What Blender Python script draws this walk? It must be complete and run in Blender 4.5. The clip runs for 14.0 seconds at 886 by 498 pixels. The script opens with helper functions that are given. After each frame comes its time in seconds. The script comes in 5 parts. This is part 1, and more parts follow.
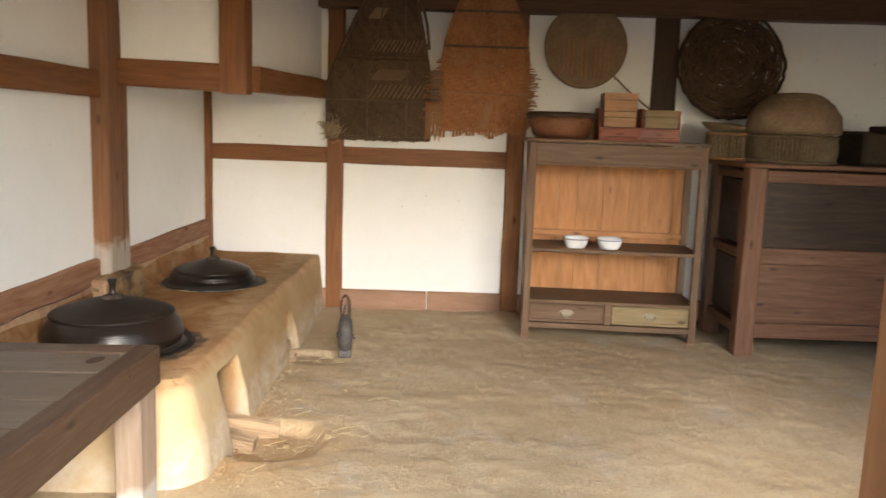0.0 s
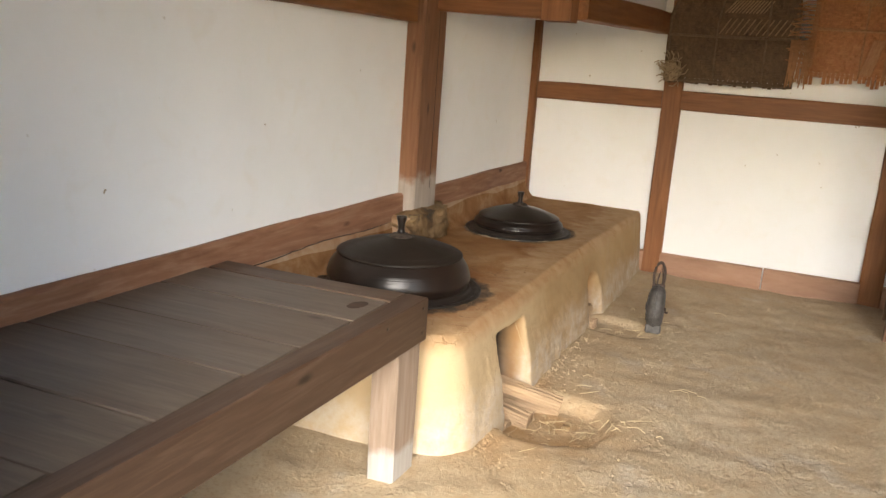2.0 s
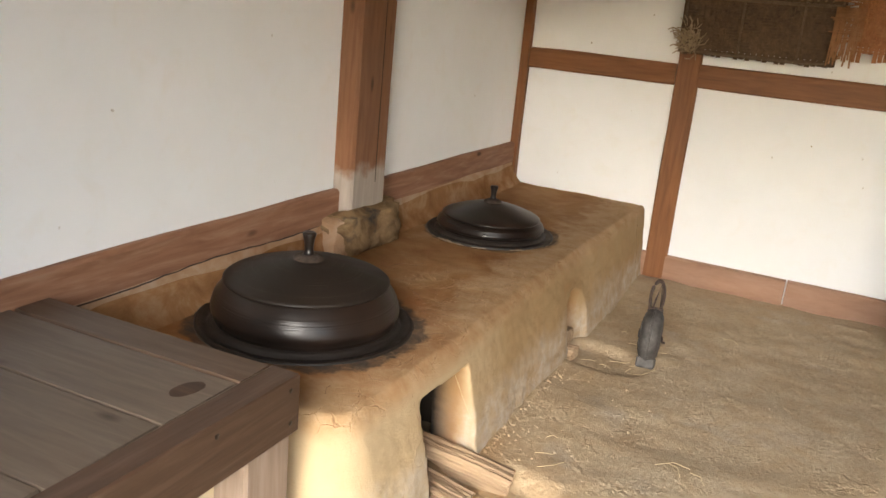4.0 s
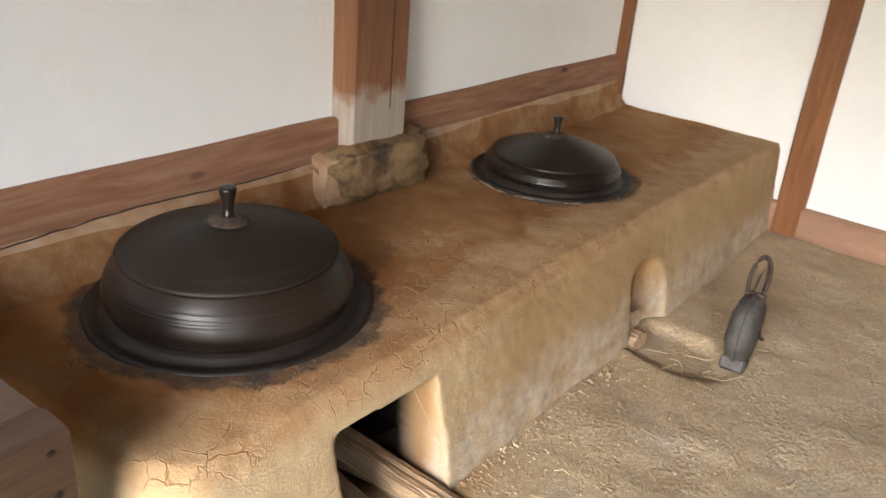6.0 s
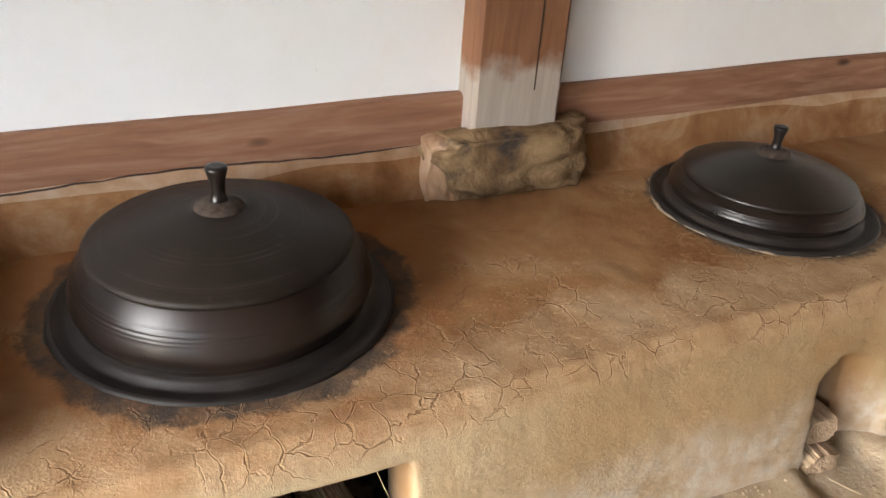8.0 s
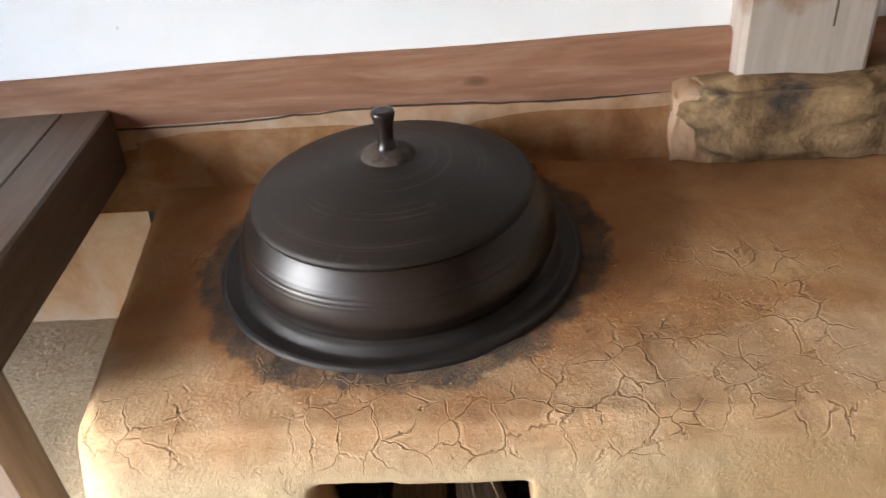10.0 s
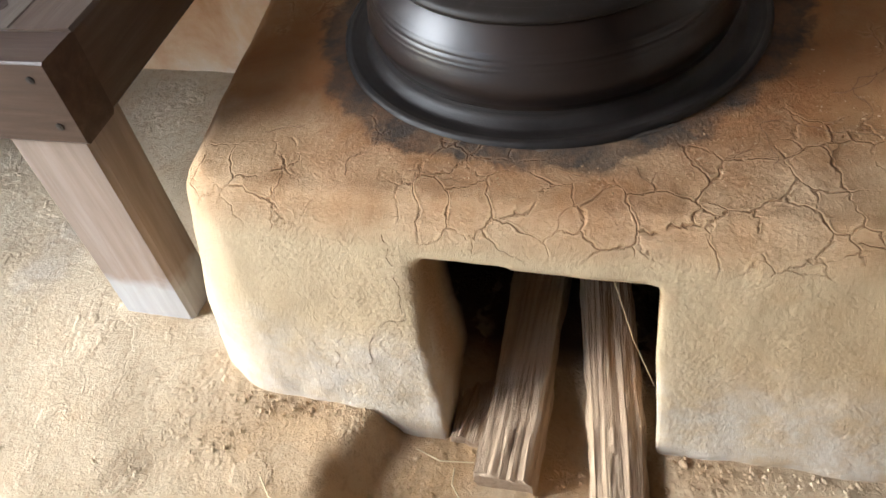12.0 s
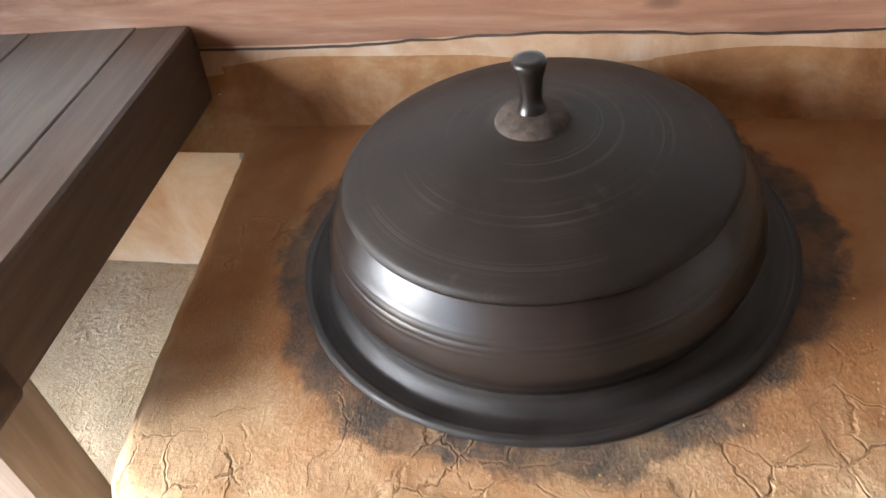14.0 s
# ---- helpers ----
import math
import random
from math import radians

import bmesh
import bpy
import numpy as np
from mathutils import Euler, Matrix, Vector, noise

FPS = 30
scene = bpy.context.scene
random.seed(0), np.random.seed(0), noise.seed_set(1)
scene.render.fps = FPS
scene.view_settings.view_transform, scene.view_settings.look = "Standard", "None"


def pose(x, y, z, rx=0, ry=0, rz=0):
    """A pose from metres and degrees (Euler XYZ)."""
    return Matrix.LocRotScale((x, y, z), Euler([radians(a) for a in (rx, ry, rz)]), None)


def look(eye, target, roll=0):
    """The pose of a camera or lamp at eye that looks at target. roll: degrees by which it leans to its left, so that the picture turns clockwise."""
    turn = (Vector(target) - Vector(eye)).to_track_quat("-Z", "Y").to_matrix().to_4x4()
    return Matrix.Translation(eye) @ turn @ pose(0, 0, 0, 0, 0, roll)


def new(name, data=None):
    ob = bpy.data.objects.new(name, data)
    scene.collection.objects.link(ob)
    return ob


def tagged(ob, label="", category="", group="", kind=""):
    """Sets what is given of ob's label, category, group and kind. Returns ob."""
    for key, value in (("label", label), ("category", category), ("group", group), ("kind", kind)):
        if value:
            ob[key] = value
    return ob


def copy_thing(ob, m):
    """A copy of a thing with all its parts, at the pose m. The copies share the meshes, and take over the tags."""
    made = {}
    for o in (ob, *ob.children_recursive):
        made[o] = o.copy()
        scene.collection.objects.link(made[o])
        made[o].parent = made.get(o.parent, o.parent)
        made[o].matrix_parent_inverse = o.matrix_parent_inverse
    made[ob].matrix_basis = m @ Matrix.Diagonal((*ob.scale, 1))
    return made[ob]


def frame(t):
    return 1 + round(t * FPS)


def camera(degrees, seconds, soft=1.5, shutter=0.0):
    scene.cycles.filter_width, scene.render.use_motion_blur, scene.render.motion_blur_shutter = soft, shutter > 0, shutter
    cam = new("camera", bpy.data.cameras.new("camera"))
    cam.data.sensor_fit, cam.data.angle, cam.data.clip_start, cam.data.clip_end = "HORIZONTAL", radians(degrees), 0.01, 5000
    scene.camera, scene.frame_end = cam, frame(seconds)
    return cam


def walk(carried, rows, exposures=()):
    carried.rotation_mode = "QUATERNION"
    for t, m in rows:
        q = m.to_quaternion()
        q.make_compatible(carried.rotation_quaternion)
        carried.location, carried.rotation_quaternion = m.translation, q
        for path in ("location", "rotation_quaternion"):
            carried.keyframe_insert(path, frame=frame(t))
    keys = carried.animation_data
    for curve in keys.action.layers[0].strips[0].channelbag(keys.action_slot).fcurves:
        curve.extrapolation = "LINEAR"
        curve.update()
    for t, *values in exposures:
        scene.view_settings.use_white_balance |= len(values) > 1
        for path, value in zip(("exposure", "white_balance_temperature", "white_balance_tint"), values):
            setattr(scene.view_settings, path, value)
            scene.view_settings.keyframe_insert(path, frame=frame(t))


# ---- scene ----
cam = camera(57.8, 14.0, shutter=0.2)

# seconds, stops, kelvin, tint of the clip's own automatic exposure
LIGHTING = [(0.0, 2.65, 6600, 10), (2.7, 2.56, 6600, 10), (5.0, 2.62, 6300, 10), (7.5, 2.92, 6000, 10), (10.0, 3.25, 5700, 9), (11.0, 3.28, 5500, 8), (12.0, 2.98, 5400, 7), (13.0, 3.12, 5400, 7), (14.0, 3.88, 5500, 8)]
PATH = [
    (0, (1.928, -1.055, 1.474), (1.924, 0.923, 1.177), 1.9),
    (0.5, (1.931, -1.022, 1.417), (1.592, 0.915, 1.05), 1.9),
    (1, (1.94, -0.886, 1.397), (1.269, 0.957, 1.004), 0.8),
    (1.5, (1.907, -0.684, 1.425), (1.127, 1.107, 0.996), 1.7),
    (2, (1.938, -0.462, 1.408), (1.154, 1.32, 0.949), 3.9),
    (2.5, (1.917, -0.204, 1.401), (1.13, 1.568, 0.908), 6.2),
    (2.7, (1.866, -0.095, 1.43), (1.076, 1.689, 0.99), 5.1),
    (4.8, (1.884, 0.766, 1.486), (1.036, 2.443, 0.803), 6.4),
    (5, (1.925, 0.853, 1.479), (1.063, 2.515, 0.776), 6.7),
    (5.5, (1.896, 1.177, 1.48), (0.96, 2.771, 0.716), 6.2),
    (6, (1.934, 1.436, 1.467), (0.836, 2.881, 0.628), 4.7),
    (6.5, (2.046, 1.692, 1.466), (0.724, 2.896, 0.571), 6.1),
    (7, (2.018, 1.903, 1.435), (0.648, 3.036, 0.519), 6.5),
    (7.5, (1.945, 2.148, 1.424), (0.49, 3.146, 0.482), 6.1),
    (7.7, (1.93, 2.221, 1.42), (0.428, 3.133, 0.463), 5.2),
    (9.8, (1.757, 2.721, 1.349), (0.112, 2.725, 0.211), -4.7),
    (10, (1.743, 2.744, 1.358), (0.103, 2.625, 0.22), -5.8),
    (10.5, (1.744, 2.786, 1.325), (0.208, 2.366, 0.115), -7.5),
    (11, (1.677, 2.775, 1.313), (0.22, 2.236, 0.053), -8.7),
    (11.5, (1.582, 2.732, 1.263), (0.219, 2.191, -0.096), -10.7),
    (12, (1.638, 2.78, 1.199), (0.37, 2.26, -0.257), -11.5),
    (12.5, (1.71, 2.834, 1.207), (0.408, 2.355, -0.234), -12.6),
    (13, (1.674, 2.82, 1.227), (0.316, 2.403, -0.182), -10.7),
    (13.5, (1.496, 2.746, 1.278), (0.091, 2.326, -0.082), -10.7),
    (14, (1.301, 2.692, 1.252), (-0.121, 2.238, -0.079), -10.5),
]

walk(cam, [(t, look(e, g, r)) for t, e, g, r in PATH], exposures=LIGHTING)

# ---- daylight: a veiled low sun and open sky in front of the doorway ----
SUN_ELEVATION, SUN_AZIMUTH = radians(27), radians(162)
world = bpy.data.worlds.new("sky")
scene.world = world
world.use_nodes = True
wn = world.node_tree
sky = wn.nodes.new("ShaderNodeTexSky")
sky.sky_type, sky.sun_disc = "NISHITA", False
sky.sun_elevation, sky.sun_rotation = SUN_ELEVATION, SUN_AZIMUTH
wn.links.new(sky.outputs[0], wn.nodes["Background"].inputs[0])
wn.nodes["Background"].inputs[1].default_value = 0.15
sun_data = bpy.data.lights.new("sun", "SUN")
sun_data.energy, sun_data.angle, sun_data.color = 1.5, radians(42), (1.0, 0.95, 0.88)
sun = new("sun", sun_data)
sun_to = Vector((math.sin(SUN_AZIMUTH) * math.cos(SUN_ELEVATION), math.cos(SUN_AZIMUTH) * math.cos(SUN_ELEVATION), math.sin(SUN_ELEVATION)))
sun.matrix_world = look(sun_to * 20, (0, 0, 0))


# ---- materials ----
def lin(r, g, b):
    return (r, g, b, 1.0)


class Nodes:
    """Short hand for a node material."""

    def __init__(self, name, roughness=0.7, metallic=0.0, specular=0.4):
        self.mat = bpy.data.materials.new(name)
        self.mat.use_nodes = True
        self.nt = self.mat.node_tree
        self.out = self.nt.nodes["Principled BSDF"]
        self.out.inputs["Roughness"].default_value = roughness
        self.out.inputs["Metallic"].default_value = metallic
        self.out.inputs["Specular IOR Level"].default_value = specular

    def put(self, socket, value):
        if isinstance(value, bpy.types.NodeSocket):
            self.nt.links.new(value, socket)
        elif value is not None:
            socket.default_value = value

    def object_coords(self, scale=(1, 1, 1), vary=0.0):
        c = self.nt.nodes.new("ShaderNodeTexCoord").outputs["Object"]
        m = self.nt.nodes.new("ShaderNodeMapping")
        m.inputs["Scale"].default_value = scale
        self.nt.links.new(c, m.inputs[0])
        if vary:
            r = self.nt.nodes.new("ShaderNodeObjectInfo").outputs["Random"]
            k = self.math("MULTIPLY", r, vary)
            self.nt.links.new(k, m.inputs["Location"])
        return m.outputs[0]

    def place(self):
        return self.nt.nodes.new("ShaderNodeNewGeometry").outputs["Position"]

    def axis(self, vec, i):
        n = self.nt.nodes.new("ShaderNodeSeparateXYZ")
        self.nt.links.new(vec, n.inputs[0])
        return n.outputs[i]

    def noise(self, vec, scale, detail=6, rough=0.55, warp=0.0):
        n = self.nt.nodes.new("ShaderNodeTexNoise")
        self.put(n.inputs["Vector"], vec)
        n.inputs["Scale"].default_value, n.inputs["Detail"].default_value = scale, detail
        n.inputs["Roughness"].default_value, n.inputs["Distortion"].default_value = rough, warp
        return n.outputs["Fac"]

    def cells(self, vec, scale, feature="DISTANCE_TO_EDGE"):
        n = self.nt.nodes.new("ShaderNodeTexVoronoi")
        n.feature = feature
        self.put(n.inputs["Vector"], vec)
        n.inputs["Scale"].default_value = scale
        return n.outputs["Distance"]

    def warp(self, vec, scale, amount):
        n = self.nt.nodes.new("ShaderNodeTexNoise")
        self.put(n.inputs["Vector"], vec)
        n.inputs["Scale"].default_value, n.inputs["Detail"].default_value = scale, 4
        a = self.nt.nodes.new("ShaderNodeVectorMath")
        a.operation = "MULTIPLY_ADD"
        self.nt.links.new(n.outputs["Color"], a.inputs[0])
        a.inputs[1].default_value = (amount, amount, amount)
        self.nt.links.new(vec, a.inputs[2])
        c = self.nt.nodes.new("ShaderNodeVectorMath")
        c.operation = "SUBTRACT"
        self.nt.links.new(a.outputs[0], c.inputs[0])
        c.inputs[1].default_value = (amount / 2, amount / 2, amount / 2)
        return c.outputs[0]

    def ramp(self, fac, *stops):
        n = self.nt.nodes.new("ShaderNodeValToRGB")
        e = n.color_ramp.elements
        while len(e) < len(stops):
            e.new(0.5)
        for k, (p, c) in zip(e, stops):
            k.position = p
            k.color = c if isinstance(c, tuple) else (c, c, c, 1)
        self.put(n.inputs[0], fac)
        return n.outputs[0]

    def mix(self, fac, a, b, blend="MIX"):
        n = self.nt.nodes.new("ShaderNodeMix")
        n.data_type, n.blend_type = "RGBA", blend
        self.put(n.inputs[0], fac)
        self.put(n.inputs[6], a)
        self.put(n.inputs[7], b)
        return n.outputs[2]

    def math(self, op, a, b=None, c=None):
        n = self.nt.nodes.new("ShaderNodeMath")
        n.operation = op
        for s, v in zip(n.inputs, (a, b, c)):
            self.put(s, v)
        return n.outputs[0]

    def away(self, vec, centre):
        """Distance in plan from a vertical axis."""
        s = self.nt.nodes.new("ShaderNodeSeparateXYZ")
        self.nt.links.new(vec, s.inputs[0])
        x = self.math("SUBTRACT", s.outputs[0], centre[0])
        y = self.math("SUBTRACT", s.outputs[1], centre[1])
        return self.math("SQRT", self.math("ADD", self.math("MULTIPLY", x, x), self.math("MULTIPLY", y, y)))

    def bump(self, height, strength=0.4, distance=0.01, after=None):
        n = self.nt.nodes.new("ShaderNodeBump")
        n.inputs["Strength"].default_value, n.inputs["Distance"].default_value = strength, distance
        self.put(n.inputs["Height"], height)
        if after is not None:
            self.nt.links.new(after, n.inputs["Normal"])
        return n.outputs[0]

    def done(self, color, normal=None, roughness=None):
        self.put(self.out.inputs["Base Color"], color)
        if normal is not None:
            self.nt.links.new(normal, self.out.inputs["Normal"])
        if roughness is not None:
            self.put(self.out.inputs["Roughness"], roughness)
        return self.mat


def wood(name, dark, mid, light, rough=0.6, grain=1.0, relief=0.4, bleach=None, bleach_color=(0.42, 0.37, 0.32), knots=True):
    """Sawn wood, grain along the local x axis. bleach: height below which damp has greyed it."""
    n = Nodes(name, rough, specular=0.3)
    c = n.object_coords((1.2, 14 * grain, 14 * grain), vary=37.0)
    c = n.warp(c, 0.6, 0.8)
    fine = n.noise(c, 3.0, 8, 0.6, 0.4)
    broad = n.noise(n.object_coords((0.8, 3, 3), vary=11.0), 1.3, 4, 0.6)
    col = n.ramp(fine, (0.25, lin(*dark)), (0.5, lin(*mid)), (0.78, lin(*light)))
    worn = n.ramp(broad, (0.3, lin(*[v * 0.62 for v in mid])), (0.7, lin(*[min(1, v * 1.25) for v in mid])))
    col = n.mix(0.45, col, worn)
    if knots:
        k = n.cells(n.object_coords((2.8, 7, 7), vary=19.0), 1.0, "F1")
        col = n.mix(n.ramp(k, (0.04, 0.85), (0.12, 0.0)), col, lin(*[v * 0.35 for v in dark]))
    if bleach is not None:
        z = n.axis(n.place(), 2)
        edge = n.math("ADD", z, n.math("MULTIPLY", n.noise(n.object_coords((1, 1, 1), vary=3.0), 14, 3), 0.12))
        m = n.ramp(n.math("SUBTRACT", edge, bleach), (0.02, 1.0), (0.07, 0.0))
        pale = n.ramp(fine, (0.2, lin(*[v * 0.7 for v in bleach_color])), (0.7, lin(*bleach_color)))
        col = n.mix(n.math("MULTIPLY", m, 0.9), col, pale)
    hgt = n.math("ADD", fine, n.math("MULTIPLY", broad, 0.6))
    return n.done(col, n.bump(hgt, relief, 0.004 if relief < 1 else 0.012), n.ramp(broad, (0.3, rough - 0.1), (0.7, min(1, rough + 0.12))))


def plaster_white():
    n = Nodes("lime_plaster", 0.85, specular=0.2)
    p = n.place()
    broad = n.noise(p, 0.9, 5, 0.6)
    mid = n.noise(p, 7, 6, 0.6, 0.5)
    fine = n.noise(p, 70, 5, 0.6)
    col = n.ramp(broad, (0.3, lin(0.76, 0.765, 0.76)), (0.7, lin(0.84, 0.85, 0.865)))
    col = n.mix(n.ramp(mid, (0.55, 0.0), (0.8, 0.35)), col, lin(0.74, 0.70, 0.62))
    specks = n.cells(n.warp(p, 9, 0.1), 9, "F1")
    pick = n.ramp(n.noise(p, 3.1, 2), (0.54, 0.0), (0.60, 1.0))
    col = n.mix(n.math("MULTIPLY", n.ramp(specks, (0.035, 1.0), (0.065, 0.0)), pick), col, lin(0.34, 0.28, 0.20))
    h = n.math("ADD", n.math("MULTIPLY", mid, 1.0), n.math("MULTIPLY", fine, 0.22))
    return n.done(col, n.bump(h, 0.4, 0.006))


POT_ONE, POT_TWO = (0.405, 2.562), (0.42, 4.094)


def clay():
    """Yellow earth plaster of the hearth: fire-reddened near the pots, sooty round their rims, salt-bleached along the foot."""
    n = Nodes("hearth_clay", 0.92, specular=0.15)
    p = n.place()
    wp = n.warp(p, 5, 0.10)
    broad, mid, fine = n.noise(p, 1.6, 5, 0.6), n.noise(p, 8, 7, 0.62, 0.6), n.noise(p, 90, 6, 0.65)
    z = n.axis(p, 2)
    col = n.ramp(broad, (0.3, lin(0.295, 0.195, 0.095)), (0.7, lin(0.42, 0.305, 0.17)))
    col = n.mix(n.ramp(mid, (0.45, 0.0), (0.75, 0.5)), col, lin(0.36, 0.225, 0.105))
    # front paler towards the doorway: clay tone plus daylight put into the colour
    near = n.ramp(n.math("MULTIPLY", n.math("ADD", n.axis(p, 1), n.math("MULTIPLY", mid, 0.4)), 0.25), (0.76, 1.0), (0.83, 0.0))
    col = n.mix(n.math("MULTIPLY", near, 0.75), col, n.ramp(broad, (0.3, lin(0.395, 0.295, 0.168)), (0.7, lin(0.485, 0.385, 0.245))))
    # the flat top is redder and darker than the wiped front
    top = n.ramp(n.math("ADD", z, n.math("MULTIPLY", mid, 0.03)), (0.375, 0.0), (0.43, 1.0))
    topcol = n.ramp(n.noise(p, 3.2, 6, 0.65, 0.4), (0.3, lin(0.18, 0.072, 0.022)), (0.52, lin(0.28, 0.142, 0.055)), (0.72, lin(0.37, 0.23, 0.11)))
    worn = n.ramp(n.math("ADD", n.axis(p, 0), n.math("MULTIPLY", n.noise(p, 6, 6, 0.65, 0.5), 0.5)), (0.88, 0.0), (1.10, 1.0))
    edge_tan = n.ramp(n.noise(p, 11, 6, 0.65), (0.3, lin(0.34, 0.20, 0.095)), (0.5, lin(0.43, 0.29, 0.16)), (0.7, lin(0.52, 0.38, 0.23)))
    topcol = n.mix(n.math("MULTIPLY", worn, 0.8), topcol, edge_tan)
    col = n.mix(n.math("MULTIPLY", top, 0.9), col, topcol)
    d1, d2 = n.away(wp, POT_ONE), n.away(wp, POT_TWO)
    red = n.ramp(d1, (0.42, 1.0), (0.62, 0.0))
    col = n.mix(n.math("MULTIPLY", n.math("MULTIPLY", red, top), n.ramp(mid, (0.3, 0.1), (0.6, 0.65))), col, lin(0.26, 0.105, 0.032))
    # salt bloom low on the front
    foot = n.math("ADD", z, n.math("MULTIPLY", n.noise(p, 4.5, 5, 0.6), -0.22))
    bloom = n.math("MULTIPLY", n.ramp(foot, (0.0, 1.0), (0.11, 0.0)), n.ramp(n.noise(p, 14, 6, 0.7), (0.35, 0.1), (0.65, 0.8)))
    col = n.mix(bloom, col, lin(0.49, 0.44, 0.37))
    # soot inside the fire mouths, blackened with depth to paint their shade too
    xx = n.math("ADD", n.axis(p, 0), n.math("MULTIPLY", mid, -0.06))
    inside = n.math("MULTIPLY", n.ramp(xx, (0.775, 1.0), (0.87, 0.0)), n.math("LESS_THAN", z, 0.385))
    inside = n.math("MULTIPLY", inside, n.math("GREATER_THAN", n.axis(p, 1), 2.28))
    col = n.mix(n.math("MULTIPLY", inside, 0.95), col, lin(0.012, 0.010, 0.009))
    yy = n.axis(p, 1)
    mouths = n.math("ADD", n.math("MULTIPLY", n.math("GREATER_THAN", yy, 2.415), n.math("LESS_THAN", yy, 2.81)), n.math("MULTIPLY", n.math("GREATER_THAN", yy, 3.82), n.math("LESS_THAN", yy, 4.06)))
    scorch = n.math("MULTIPLY", n.math("MULTIPLY", n.ramp(xx, (0.85, 1.0), (0.905, 0.0)), n.ramp(z, (0.315, 1.0), (0.345, 0.0))), mouths)
    col = n.mix(n.math("MULTIPLY", n.math("MULTIPLY", scorch, 0.85), n.math("SUBTRACT", 1.0, inside)), col, lin(0.29, 0.145, 0.052))
    # soot
    for d, r in ((d1, 0.445), (d2, 0.375)):
        rag = n.noise(p, 22, 7, 0.7, 0.6)
        edge = n.math("SUBTRACT", d, n.math("ADD", n.math("MULTIPLY", mid, 0.09), n.math("MULTIPLY", rag, 0.07)))
        s = n.ramp(edge, (r - 0.128, 1.0), (r - 0.108, 0.0))
        s = n.math("MULTIPLY", s, n.ramp(n.noise(p, 13, 6, 0.7), (0.35, 0.55), (0.6, 0.95)))
        col = n.mix(n.math("MULTIPLY", s, top), col, lin(0.046, 0.040, 0.034))
    # shrinkage cracks, thickest along the front edge of the top
    wc = n.warp(n.warp(n.warp(p, 9, 0.07), 45, 0.016), 150, 0.006)
    crack = n.cells(wc, 14)
    front = n.ramp(n.axis(p, 0), (0.35, 0.05), (0.7, 0.5))
    where = n.ramp(n.math("ADD", n.noise(p, 3.3, 4), n.math("MULTIPLY", front, 0.30)), (0.59, 0.0), (0.70, 1.0))
    broken = n.ramp(n.noise(p, 17, 4, 0.6), (0.40, 0.0), (0.47, 1.0))
    crack_m = n.math("MULTIPLY", n.math("MULTIPLY", n.ramp(crack, (0.0, 1.0), (0.022, 0.0)), broken), where)
    crack_m = n.math("MULTIPLY", crack_m, n.math("ADD", n.math("MULTIPLY", top, 0.92), 0.06))
    col = n.mix(n.math("MULTIPLY", crack_m, 0.65), col, lin(0.17, 0.082, 0.032))
    # crack lips also mixed paler, a painted glint on their raised edges
    lip = n.math("MULTIPLY", n.math("MULTIPLY", n.ramp(crack, (0.018, 0.0), (0.035, 1.0), (0.08, 0.0)), broken), n.math("MULTIPLY", where, top))
    col = n.mix(n.math("MULTIPLY", lip, 0.3), col, lin(0.52, 0.36, 0.20))
    flakes = n.math("MULTIPLY", n.cells(n.warp(p, 30, 0.05), 34, "F1"), where)
    grit = n.noise(p, 260, 5, 0.8)
    pits = n.ramp(n.cells(n.warp(p, 20, 0.03), 70, "F1"), (0.05, 0.0), (0.22, 1.0))
    h = n.math("ADD", n.math("MULTIPLY", fine, 0.28), n.math("MULTIPLY", mid, 0.35))
    h = n.math("ADD", h, n.math("MULTIPLY", grit, 0.26))
    h = n.math("ADD", h, n.math("MULTIPLY", pits, 0.05))
    stipple = n.math("MULTIPLY", n.ramp(n.noise(p, 150, 2, 0.5), (0.5, 0.0), (0.62, 1.0)), n.ramp(n.noise(p, 5.5, 3), (0.42, 0.0), (0.58, 1.0)))
    h = n.math("ADD", h, n.math("MULTIPLY", stipple, 0.08))
    h = n.math("ADD", h, n.math("MULTIPLY", flakes, 0.3))
    h = n.math("SUBTRACT", h, n.math("MULTIPLY", crack_m, 0.7))
    h = n.math("ADD", h, n.math("MULTIPLY", lip, 0.16))
    return n.done(col, n.bump(h, 0.7, 0.008))


